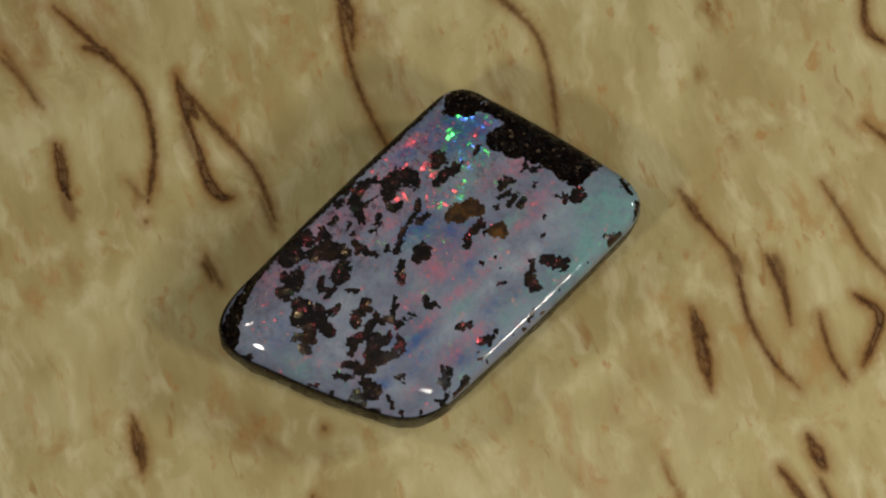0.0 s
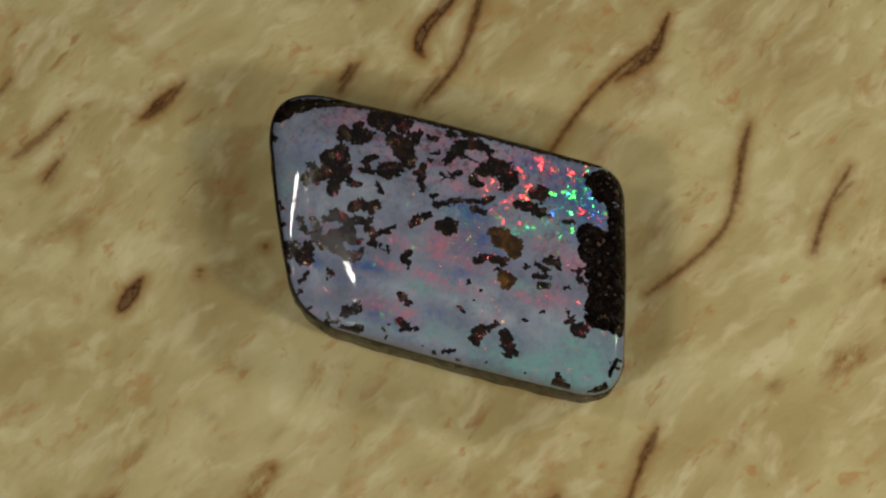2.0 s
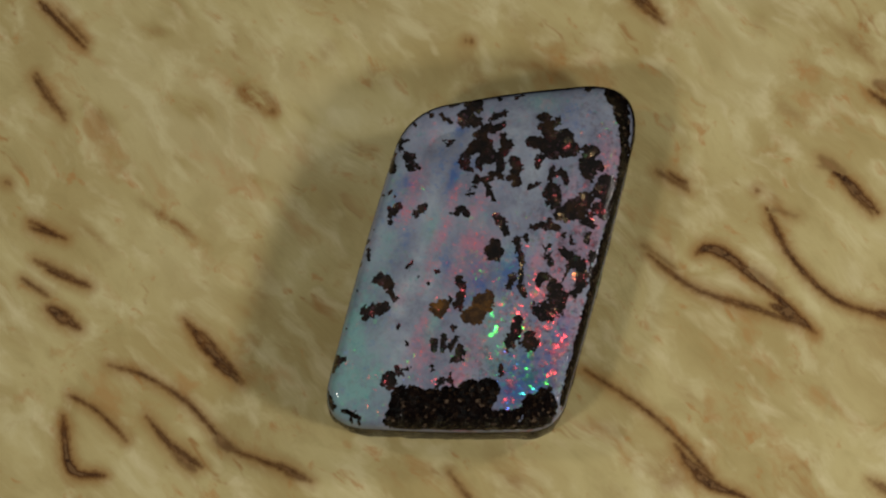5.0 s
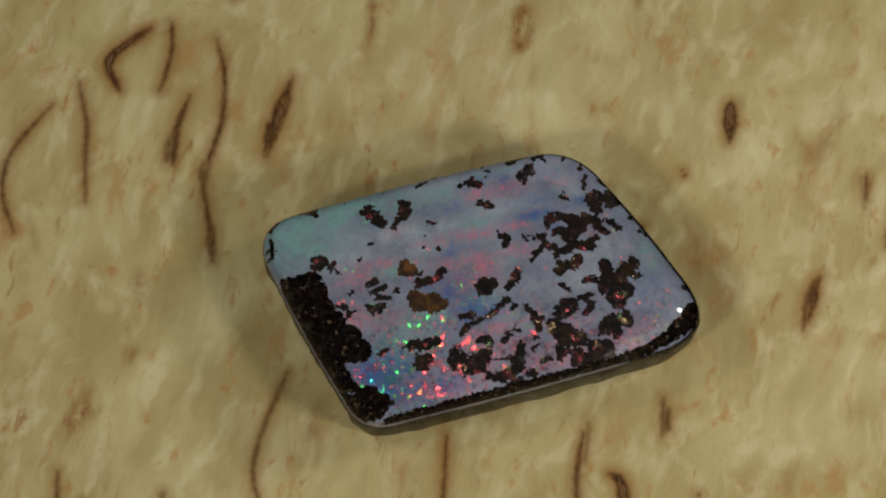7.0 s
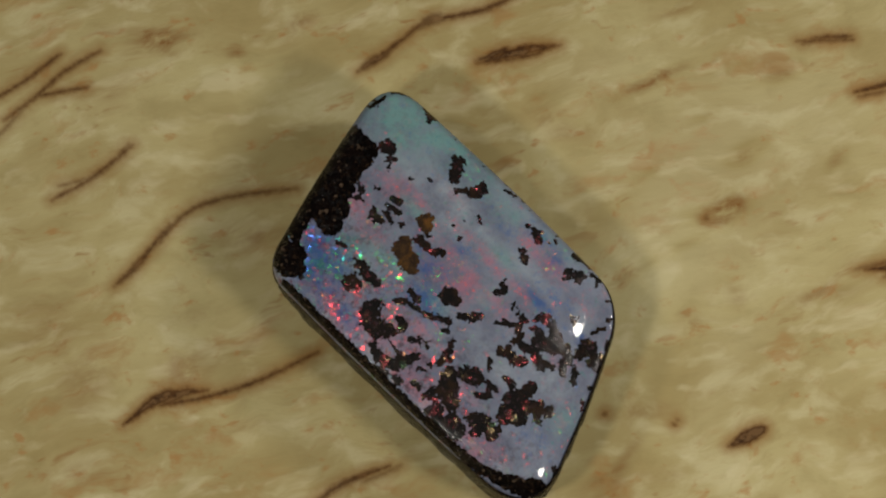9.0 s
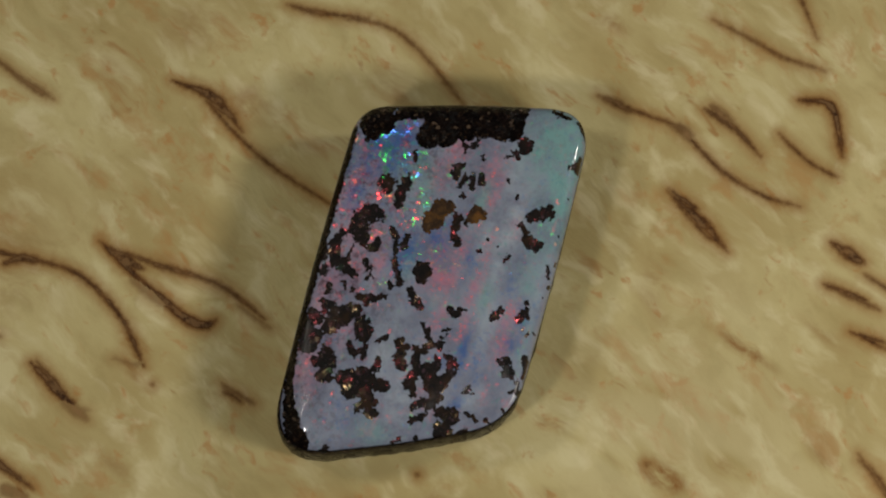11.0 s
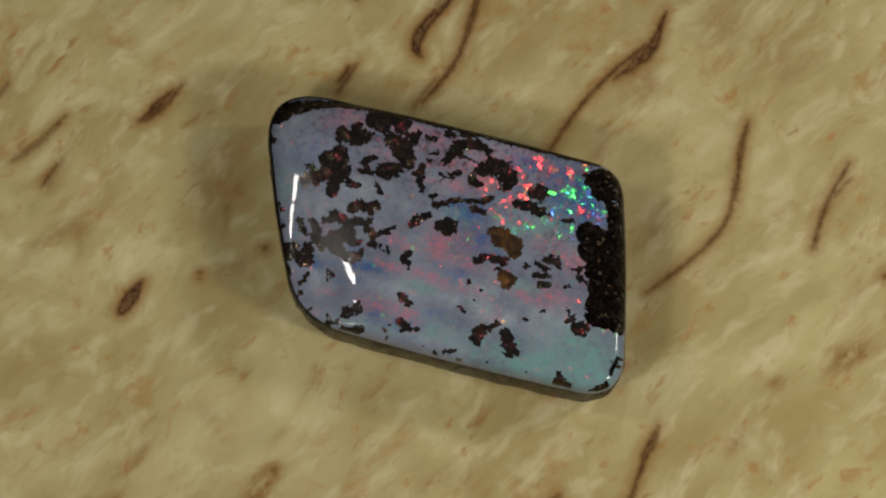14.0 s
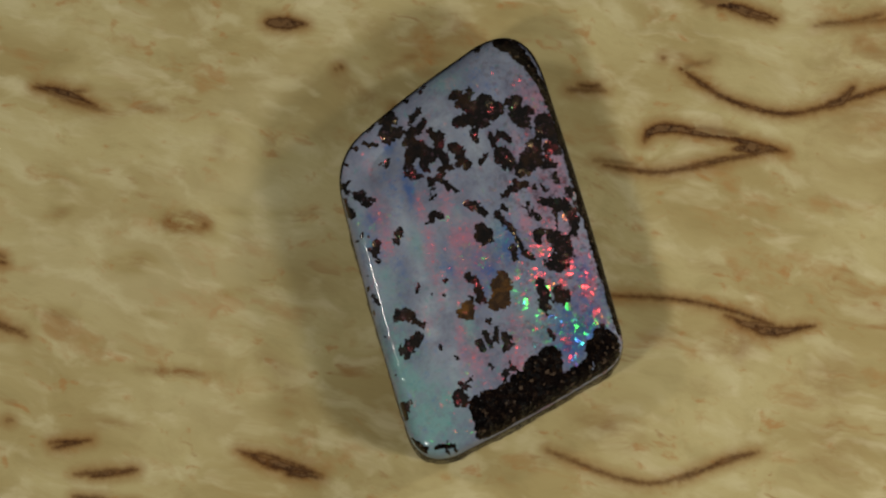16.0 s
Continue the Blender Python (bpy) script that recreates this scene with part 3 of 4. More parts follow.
def outline(steps=28):
    """Points round the stone, with arcs at the corners and slightly bowed sides."""
    out = []
    for k, (corner, r) in enumerate(CORNERS):
        c = np.array(corner)
        a = np.array(CORNERS[k - 1][0]) - c
        b = np.array(CORNERS[(k + 1) % 4][0]) - c
        a, b = a / np.hypot(*a), b / np.hypot(*b)
        half = math.acos(a @ b) / 2
        cut = r / math.tan(half)
        for s in range(steps + 1):
            u = s / steps
            out.append(c + cut * ((1 - u) ** 2 * a + u ** 2 * b))
        nxt = np.array(CORNERS[(k + 1) % 4][0])
        r2 = CORNERS[(k + 1) % 4][1]
        e = np.array(CORNERS[(k + 2) % 4][0]) - nxt
        e = e / np.hypot(*e)
        cut2 = r2 / math.tan(math.acos(-b @ e) / 2)
        p, q = c + cut * b, nxt - cut2 * b
        side = np.array((b[1], -b[0]))
        for s in range(1, steps * 2):
            u = s / (steps * 2)
            out.append(p + (q - p) * u + side * 0.10 * math.sin(math.pi * u))
    return np.array(out)


RIM = outline()
ANGLE = np.unwrap(np.arctan2(RIM[:, 1] - MIDDLE[1], RIM[:, 0] - MIDDLE[0]))
REACH = np.hypot(RIM[:, 0] - MIDDLE[0], RIM[:, 1] - MIDDLE[1])


def inside(x, y):
    """Distance to the rim, in millimetres, positive within, and the share of the way from the middle to the rim."""
    x, y = np.asarray(x, float).ravel(), np.asarray(y, float).ravel()
    a, b = RIM, np.roll(RIM, -1, axis=0)
    d = b - a
    best = np.full(len(x), 1e9)
    for k in range(len(a)):
        s = np.clip(((x - a[k, 0]) * d[k, 0] + (y - a[k, 1]) * d[k, 1]) / (d[k] @ d[k]), 0, 1)
        best = np.minimum(best, (x - a[k, 0] - s * d[k, 0]) ** 2 + (y - a[k, 1] - s * d[k, 1]) ** 2)
    ang = np.arctan2(y - MIDDLE[1], x - MIDDLE[0])
    order = np.argsort(ANGLE % (2 * math.pi))
    r = np.interp(ang % (2 * math.pi), (ANGLE % (2 * math.pi))[order], REACH[order], period=2 * math.pi)
    share = np.hypot(x - MIDDLE[0], y - MIDDLE[1]) / r
    return np.sqrt(best) * np.where(share <= 1, 1, -1), share


def crown(x, y):
    """Height of the polished face over the plate."""
    s, share = inside(x, y)
    short_end = 1 / (1 + np.exp((np.asarray(x, float).ravel() + 7.0) / 1.0)) / (1 + 0.6 * np.exp(-(np.asarray(y, float).ravel() - 0.5)).clip(0, 2))
    shoulder = 0.85 + 2.4 * short_end
    u = 1 - np.clip(s / shoulder, 0, 1)
    sharp = 2.8 - 0.8 * np.clip(short_end * 1.5, 0, 1)
    # the short end bows along its length as well
    x, y = np.asarray(x, float).ravel(), np.asarray(y, float).ravel()
    along = 0.2 * (x + 10.6) - 0.98 * (y - 5.9)
    bow = 0.026 * along ** 2 / (1 + np.exp((x + 7.0) / 0.9)) * np.clip(s / 1.6, 0, 1)
    return -bow + GIRDLE + RISE * np.clip(1 - u ** sharp, 0, 1) ** (1 / sharp) + DOME * (1 - np.clip(share, 0, 1) ** 2)


def part(name, me, mat, parent, label="", smooth=True):
    me.materials.append(mat)
    if smooth:
        me.polygons.foreach_set("use_smooth", [True] * len(me.polygons))
    ob = new(name, me)
    ob.parent = parent
    if label:
        ob["label"] = label
    return ob


stone = new("opal_stone")
stone.empty_display_size = 0.005
tagged(stone, "polished lavender boulder opal with dark ironstone patches on wooden plate", "gemstone")


CLOUDS = {"pink": [], "teal": [], "blue": [], "pale": []}


def cloud(kind, x, y, a, b, turn, share):
    CLOUDS[kind].append((x, y, a, b, turn, share))


# clouds of colour in the opal: centre, half-length, half-width, turn, strength
cloud("pink", -5.87, 8.04, 1.04, 0.50, -34, 0.75)
cloud("pink", -7.20, 7.66, 1.23, 0.69, -24, 0.30)
cloud("pink", -9.42, 4.38, 0.43, 0.32, -14, 0.40)
cloud("pink", -2.30, 7.07, 1.84, 0.63, -14, 0.60)
cloud("pink", -0.18, 5.22, 1.69, 0.88, -14, 0.50)
cloud("pink", -0.69, 4.25, 1.23, 0.32, -14, 0.55)
cloud("pink", 1.86, 5.94, 1.84, 0.63, -14, 0.45)
cloud("pink", -4.08, 6.03, 1.07, 0.69, -14, 0.45)
cloud("pink", -1.12, 0.72, 0.86, 0.69, -44, 0.80)
cloud("pink", -2.82, 0.81, 0.92, 0.50, -14, 0.50)
cloud("pink", -1.48, -0.98, 1.69, 0.35, -19, 0.70)
cloud("pink", -3.57, -0.54, 0.92, 0.25, -14, 0.45)
cloud("pink", -4.29, -2.53, 1.11, 0.50, -24, 0.75)
cloud("pink", -2.67, -2.97, 1.04, 0.57, -34, 0.60)
cloud("pink", -7.22, -1.70, 0.68, 0.32, -14, 0.55)
cloud("pink", -0.06, 1.30, 1.84, 0.57, -19, 0.45)
cloud("pink", 3.66, -1.72, 1.84, 0.35, -22, 0.60)
cloud("pink", 5.25, -1.57, 1.23, 0.63, -24, 0.55)
cloud("pink", 6.29, 0.31, 0.92, 0.69, -44, 0.75)
cloud("pink", 4.89, 1.08, 1.23, 0.63, -14, 0.40)
cloud("pink", 0.88, -1.63, 0.92, 0.32, -14, 0.30)
cloud("pink", 2.43, -3.07, 1.23, 0.32, -14, 0.35)
cloud("pink", 3.50, 6.25, 1.23, 0.44, -14, 0.55)
cloud("pink", 5.10, 4.94, 1.23, 0.63, -14, 0.45)
cloud("pink", -7.52, 1.41, 0.92, 0.63, -14, 0.35)
cloud("pink", -4.71, 1.46, 1.84, 0.47, -14, 0.20)
cloud("pink", 0.27, -0.06, 1.23, 0.38, -24, 0.55)
cloud("pink", 7.15, -5.01, 0.74, 0.25, -14, 0.10)
cloud("teal", 6.67, -5.07, 2.15, 1.57, -14, 0.90)
cloud("teal", 3.52, -5.21, 2.46, 0.95, -14, 0.70)
cloud("teal", -0.24, -3.95, 2.15, 0.69, -14, 0.45)
cloud("teal", 3.46, -1.20, 1.23, 0.38, -14, 0.65)
cloud("teal", -1.91, -1.53, 0.92, 0.44, -14, 0.45)
cloud("teal", 3.20, 1.92, 1.23, 0.38, -14, 0.45)
cloud("teal", -0.10, 2.61, 0.92, 0.44, -14, 0.60)
cloud("teal", -9.45, 4.22, 0.68, 0.95, -14, 0.40)
cloud("teal", -4.23, -3.76, 1.84, 0.38, -14, 0.25)
cloud("teal", 4.97, 2.85, 0.92, 1.26, -14, 0.50)
cloud("teal", -2.29, 1.12, 0.61, 0.32, -14, 0.30)
cloud("blue", 0.26, 2.85, 1.54, 0.63, -14, 0.60)
cloud("blue", 1.20, 1.36, 1.23, 0.50, -14, 0.65)
cloud("blue", 0.14, -0.67, 1.04, 0.50, -14, 0.50)
cloud("blue", -5.10, -0.45, 1.23, 0.32, -14, 0.60)
cloud("blue", -5.57, -1.24, 1.84, 0.50, -14, 0.28)
cloud("blue", 6.17, 4.06, 1.38, 1.57, -14, 0.80)
cloud("blue", 7.17, 3.14, 0.74, 0.44, -14, 1.00)
cloud("blue", 4.00, 5.66, 1.54, 0.69, -14, 0.50)
cloud("blue", -7.83, -0.13, 0.55, 0.44, -14, 0.60)
cloud("blue", -5.82, 0.57, 0.61, 0.44, -14, 0.50)
cloud("blue", -3.51, -3.27, 1.84, 0.57, -14, 0.50)
cloud("blue", -0.94, -2.85, 1.84, 0.44, -14, 0.25)
cloud("blue", -8.51, 5.81, 1.23, 0.95, -14, 0.25)
cloud("blue", 1.93, 0.41, 1.84, 0.44, -14, 0.30)
cloud("blue", 3.08, -3.69, 0.61, 0.63, -14, 0.20)
cloud("blue", 2.23, 3.26, 1.23, 0.95, -14, 0.30)
cloud("pale", -7.27, 2.64, 2.15, 0.95, -14, 0.45)
cloud("pale", -4.56, 3.69, 1.84, 0.76, -14, 0.40)
cloud("pale", 1.57, -2.73, 3.38, 0.63, -19, 0.60)
cloud("pale", -3.79, -1.62, 2.15, 0.50, -14, 0.40)
cloud("pale", -9.16, 7.25, 1.23, 0.95, -14, 0.20)
cloud("pale", 5.28, -2.86, 1.84, 0.50, -19, 0.45)
cloud("pale", -7.39, -1.03, 0.80, 0.50, -44, 0.55)
cloud("pale", 1.24, -1.38, 1.54, 0.44, -14, 0.50)
cloud("pale", -1.26, -4.38, 2.46, 0.44, -14, 0.30)
cloud("pale", 4.03, -0.03, 1.23, 0.50, -14, 0.25)


def clouded(kind, x, y):
    """How much of one tint the opal has at each place."""
    out = np.zeros(len(x))
    for cx, cy, a, b, turn, share in CLOUDS[kind]:
        c, q = math.cos(radians(turn)), math.sin(radians(turn))
        u, v = (x - cx) * c + (y - cy) * q, (y - cy) * c - (x - cx) * q
        out = 1 - (1 - out) * (1 - share * np.exp(-(u / a) ** 2 - (v / b) ** 2))
    return out


def opal_face():
    shares = np.concatenate([np.linspace(0, 0.8, 40)[1:], 1 - 0.2 * (1 - np.linspace(0, 1, 44)[1:]) ** 1.8])
    pts = [MIDDLE[None]] + [MIDDLE + (RIM - MIDDLE) * s for s in shares]
    xy = np.concatenate(pts)
    z = crown(xy[:, 0], xy[:, 1])
    z[-len(RIM):] = GIRDLE
    n = len(RIM)
    faces = [(0, 1 + k, 1 + (k + 1) % n) for k in range(n)]
    for r in range(len(shares) - 1):
        a, b = 1 + r * n, 1 + (r + 1) * n
        faces += [(a + k, b + k, b + (k + 1) % n, a + (k + 1) % n) for k in range(n)]
    me = bpy.data.meshes.new("opal_face")
    me.from_pydata((np.column_stack([xy, z]) * MM).tolist(), [], faces)
    for kind in ("pink", "teal", "blue", "pale"):
        me.attributes.new(kind, "FLOAT", "POINT").data.foreach_set("value", clouded(kind, xy[:, 0], xy[:, 1]).astype(np.float32))
    return part("opal_face", me, OPAL, stone, "glossy lavender and teal opal with pink clouds")


def ironstone_back():
    """The rough dark back: a thin band at the girdle, then a side that draws in toward the base."""
    levels = []
    n = len(RIM)
    for z, inset in ((GIRDLE + 0.44, 0.13), (GIRDLE + 0.43, 0.07), (GIRDLE + 0.22, 0.0), (GIRDLE - 0.05, -0.03), (GIRDLE - 0.7, -0.02), (2.4, 0.05), (1.2, 0.22), (0.3, 0.40), (0.0, 0.54)):
        scale = 1 - inset / 9.0
        loop = MIDDLE + (RIM - MIDDLE) * scale + np.array((0.0, 0.05)) * max(1 - z / GIRDLE, 0)
        rough = np.array([noise.fractal((p[0] * 0.8, p[1] * 0.8, z * 0.9), 0.8, 2.0, 4) for p in loop])
        loop = loop + (loop - MIDDLE) / 9.0 * (rough * (0.12 if 0 < z < GIRDLE - 0.05 else 0.0))[:, None]
        levels.append(np.column_stack([loop, np.full(n, z)]))
    faces = []
    for r in range(len(levels) - 1):
        a, b = r * n, (r + 1) * n
        faces += [(a + k, b + k, b + (k + 1) % n, a + (k + 1) % n) for k in range(n)]
    faces.append(tuple(((len(levels) - 1) * n + k) for k in range(n)))
    me = bpy.data.meshes.new("ironstone_back")
    me.from_pydata((np.concatenate(levels) * MM).tolist(), [], [f[::-1] for f in faces])
    return part("ironstone_back", me, BACK, stone, "rough dark brown ironstone sides and back")


opal_face()
ironstone_back()

STEP = 0.05
GX = np.arange(-11.6, 9.8, STEP)
GY = np.arange(-8.2, 10.6, STEP)
MX, MY = np.meshgrid(GX, GY, indexing="ij")
dark = np.full(MX.shape, -9.0)
band = np.full(MX.shape, -9.0)
brown = np.full(MX.shape, -9.0)


LUMPS = []


def lump(field, x0, y0, x1, y1, r):
    if field is dark:
        LUMPS.append((x0, y0, x1, y1, r))
    dx, dy = x1 - x0, y1 - y0
    s = np.clip(((MX - x0) * dx + (MY - y0) * dy) / max(dx * dx + dy * dy, 1e-9), 0, 1)
    np.maximum(field, 1.03 * r + 0.015 - np.hypot(MX - x0 - s * dx, MY - y0 - s * dy), out=field)


# ironstone inclusions: the two ends and the half-width of each lump, in millimetres
lump(dark, -10.50, 6.84, -10.43, 6.70, 0.18)
lump(dark, -6.62, 7.14, -6.64, 6.89, 0.28)
lump(dark, -6.28, 6.81, -5.49, 6.84, 0.40)
lump(dark, -5.97, 7.27, -5.76, 7.36, 0.21)
lump(dark, -5.70, 6.56, -5.47, 6.64, 0.25)
lump(dark, -6.84, 6.67, -6.57, 6.74, 0.18)
lump(dark, -7.38, 5.54, -6.68, 5.59, 0.37)
lump(dark, -6.64, 5.78, -6.85, 4.46, 0.46)
lump(dark, -7.22, 5.25, -7.45, 4.58, 0.37)
lump(dark, -7.02, 4.23, -7.00, 3.71, 0.31)
lump(dark, -6.32, 5.06, -6.21, 4.52, 0.18)
lump(dark, -6.08, 4.23, -5.69, 3.99, 0.21)
lump(dark, -7.93, 4.68, -7.89, 4.22, 0.25)
lump(dark, -8.28, 5.08, -8.14, 4.86, 0.18)
lump(dark, -8.54, 4.42, -8.47, 4.15, 0.21)
lump(dark, -4.64, 4.26, -4.32, 3.67, 0.12)
lump(dark, -4.94, 7.97, -3.71, 7.88, 0.43)
lump(dark, -5.01, 7.66, -4.29, 7.31, 0.28)
lump(dark, -3.50, 7.34, -3.10, 7.78, 0.28)
lump(dark, -3.01, 6.98, -2.45, 7.13, 0.18)
lump(dark, -2.87, 6.62, -2.54, 6.82, 0.12)
lump(dark, -3.94, 6.72, -3.14, 6.35, 0.43)
lump(dark, -3.45, 6.09, -2.98, 5.60, 0.43)
lump(dark, -2.96, 5.40, -2.96, 5.99, 0.31)
lump(dark, -3.54, 5.04, -4.32, 4.87, 0.37)
lump(dark, -4.82, 4.75, -5.57, 4.90, 0.15)
lump(dark, -5.26, 5.49, -4.85, 5.67, 0.15)
lump(dark, -4.11, 4.67, -3.74, 4.98, 0.28)
lump(dark, -5.48, 5.34, -5.17, 5.02, 0.12)
lump(dark, -2.01, 6.97, -1.54, 6.81, 0.09)
lump(dark, -1.73, 6.06, -1.50, 6.08, 0.12)
lump(dark, -1.79, 5.62, -1.68, 5.40, 0.12)
lump(dark, -2.18, 5.24, -2.29, 4.39, 0.18)
lump(dark, -2.19, 4.27, -2.14, 3.93, 0.12)
lump(dark, -2.38, 4.89, -2.52, 4.79, 0.12)
lump(dark, -1.14, 4.83, -1.03, 4.74, 0.12)
lump(dark, -0.73, 4.81, -0.17, 4.95, 0.15)
lump(dark, -0.32, 5.12, -0.56, 4.90, 0.12)
lump(dark, 0.54, 4.61, 0.97, 4.39, 0.21)
lump(dark, 0.67, 4.78, 0.57, 4.87, 0.12)
lump(dark, -0.48, 6.46, -0.86, 5.69, 0.25)
lump(dark, -0.31, 6.68, 0.75, 6.66, 0.28)
lump(dark, 0.79, 6.85, 1.38, 6.33, 0.21)
lump(dark, -0.02, 5.97, 0.62, 5.70, 0.12)
lump(dark, -0.07, 7.22, 0.43, 7.18, 0.18)
lump(dark, -0.85, 7.25, -0.54, 7.25, 0.21)
lump(dark, 1.08, 5.22, 2.22, 5.40, 0.37)
lump(dark, 1.51, 5.78, 2.10, 5.59, 0.25)
lump(dark, 2.24, 4.78, 2.68, 5.08, 0.28)
lump(dark, 2.40, 4.35, 2.78, 4.67, 0.25)
lump(dark, 2.40, 5.53, 2.60, 5.29, 0.15)
lump(dark, -1.58, 3.62, -1.38, 3.65, 0.12)
lump(dark, -1.31, 3.11, -0.76, 3.32, 0.18)
lump(dark, -0.75, 3.38, 0.07, 3.41, 0.12)
lump(dark, 0.07, 3.41, 0.85, 3.38, 0.12)
lump(dark, 0.68, 3.02, 1.26, 2.84, 0.18)
lump(dark, 1.26, 3.42, 1.61, 3.58, 0.15)
lump(dark, -2.62, 1.90, -2.25, 2.21, 0.21)
lump(dark, -2.02, 2.42, -1.70, 2.42, 0.12)
lump(dark, -1.83, 2.70, -1.75, 2.62, 0.09)
lump(dark, -1.05, 1.96, -0.45, 1.83, 0.31)
lump(dark, -0.77, 2.09, -0.67, 1.68, 0.31)
lump(dark, -0.40, 2.08, -0.22, 2.04, 0.12)
lump(dark, 0.91, -0.00, 1.12, 0.09, 0.15)
lump(dark, 1.29, 0.31, 1.78, 0.27, 0.12)
lump(dark, 1.83, 0.20, 2.45, 0.19, 0.21)
lump(dark, 2.35, 0.02, 2.50, 0.12, 0.15)
lump(dark, 2.03, -0.30, 2.21, -0.34, 0.09)
lump(dark, -5.88, 2.77, -5.12, 2.80, 0.25)
lump(dark, -5.56, 3.09, -5.28, 2.96, 0.15)
lump(dark, -5.00, 2.78, -4.59, 2.95, 0.21)
lump(dark, -6.03, 2.61, -5.86, 2.83, 0.12)
lump(dark, -4.84, 2.36, -4.63, 2.44, 0.12)
lump(dark, -6.71, 2.36, -5.98, 1.95, 0.28)
lump(dark, -5.78, 2.04, -4.90, 2.05, 0.21)
lump(dark, -6.09, 1.39, -6.62, 1.24, 0.40)
lump(dark, -4.99, 1.61, -4.59, 1.27, 0.21)
lump(dark, -4.58, 1.33, -4.02, 1.48, 0.15)
lump(dark, -4.02, 1.48, -3.60, 1.71, 0.09)
lump(dark, -7.38, 2.11, -7.01, 2.10, 0.15)
lump(dark, -8.75, 2.14, -8.66, 1.93, 0.15)
lump(dark, -8.02, 2.05, -7.64, 1.46, 0.18)
lump(dark, -7.82, 1.17, -7.33, 0.81, 0.28)
lump(dark, -7.03, 1.07, -6.45, 0.57, 0.31)
lump(dark, -6.00, 0.92, -5.39, 0.86, 0.18)
lump(dark, -6.15, 0.18, -5.46, 0.10, 0.21)
lump(dark, -6.08, -0.09, -5.73, -0.16, 0.12)
lump(dark, -5.23, 0.44, -5.21, 0.24, 0.12)
lump(dark, -4.78, 0.80, -4.50, 0.67, 0.15)
lump(dark, -4.29, 0.76, -4.25, 0.69, 0.06)
lump(dark, -3.87, 0.67, -3.84, 0.41, 0.12)
lump(dark, -8.59, 1.65, -8.33, 1.41, 0.18)
lump(dark, -6.82, 0.58, -6.43, 0.37, 0.25)
lump(dark, -9.29, 0.64, -8.92, 0.63, 0.28)
lump(dark, -9.14, 0.16, -8.38, 0.26, 0.28)
lump(dark, -8.14, 0.66, -8.13, -0.05, 0.25)
lump(dark, -8.59, -0.21, -8.22, -0.22, 0.18)
lump(dark, -9.30, -0.64, -9.09, -0.81, 0.15)
lump(dark, -9.55, -0.20, -9.50, -0.40, 0.12)
lump(dark, -8.31, -0.97, -8.16, -0.81, 0.15)
lump(dark, -8.43, -1.26, -8.29, -1.17, 0.15)
lump(dark, -6.95, -0.68, -6.81, -0.77, 0.12)
lump(dark, -7.01, -1.11, -6.98, -1.15, 0.06)
lump(dark, -5.40, -2.79, -5.95, -3.06, 0.25)
lump(dark, -5.93, -2.68, -5.90, -2.81, 0.15)
lump(dark, -5.52, -2.51, -5.33, -2.48, 0.12)
lump(dark, -8.33, -2.88, -8.11, -3.05, 0.12)
lump(dark, -6.90, -3.50, -6.65, -3.48, 0.12)
lump(dark, -6.10, -3.82, -5.27, -3.96, 0.15)
lump(dark, -5.41, -3.74, -5.12, -3.87, 0.18)
lump(dark, -2.89, 0.02, -2.65, 0.29, 0.15)
lump(dark, -2.80, -0.13, -2.69, -0.22, 0.18)
lump(dark, -2.68, -0.48, -2.66, -0.51, 0.06)
lump(dark, -3.10, -1.89, -2.86, -1.91, 0.09)
lump(dark, -2.82, -2.05, -2.58, -2.36, 0.18)
lump(dark, -2.92, -3.43, -2.61, -3.69, 0.21)
lump(dark, -2.86, -3.89, -2.72, -3.92, 0.09)
lump(dark, -2.32, -3.81, -2.14, -3.82, 0.12)
lump(dark, -3.75, -3.83, -3.72, -3.81, 0.09)
lump(dark, -3.58, -3.61, -3.55, -3.62, 0.05)
lump(dark, 0.62, -1.07, 0.63, -1.20, 0.08)
lump(dark, 1.26, -1.58, 1.28, -1.62, 0.06)
lump(dark, 0.92, -2.03, 0.94, -2.06, 0.06)
lump(dark, 0.09, -2.40, 0.26, -2.47, 0.09)
lump(dark, 0.30, -2.57, 0.46, -2.73, 0.09)
lump(dark, 1.47, -3.80, 1.10, -4.21, 0.25)
lump(dark, 1.17, -3.77, 1.38, -3.63, 0.21)
lump(dark, 1.84, -3.66, 2.19, -3.35, 0.15)
lump(dark, 1.14, -4.47, 1.33, -4.45, 0.12)
lump(dark, 2.72, -3.78, 2.81, -3.92, 0.25)
lump(dark, 2.82, -4.18, 3.01, -4.73, 0.31)
lump(dark, 3.26, -4.72, 3.35, -4.87, 0.15)
lump(dark, -1.15, -5.01, -1.04, -5.10, 0.09)
lump(dark, 0.33, -5.35, 0.44, -5.41, 0.12)
lump(dark, 3.91, 4.04, 4.40, 4.00, 0.31)
lump(dark, 4.10, 4.33, 4.35, 4.34, 0.18)
lump(dark, 3.51, 3.34, 4.25, 3.00, 0.31)
lump(dark, 3.07, 3.37, 3.27, 3.39, 0.21)
lump(dark, 4.47, 3.14, 4.56, 3.00, 0.18)
lump(dark, 6.74, 5.22, 6.84, 5.07, 0.18)
lump(dark, 5.47, 2.55, 6.17, 2.60, 0.08)
lump(dark, 5.37, 2.53, 5.68, 2.50, 0.06)
lump(dark, 4.30, 0.07, 4.78, -0.16, 0.15)
lump(dark, 4.74, 0.33, 5.17, 0.34, 0.25)
lump(dark, 5.02, 0.50, 5.31, 0.12, 0.21)
lump(dark, 4.23, -0.53, 4.85, -0.59, 0.18)
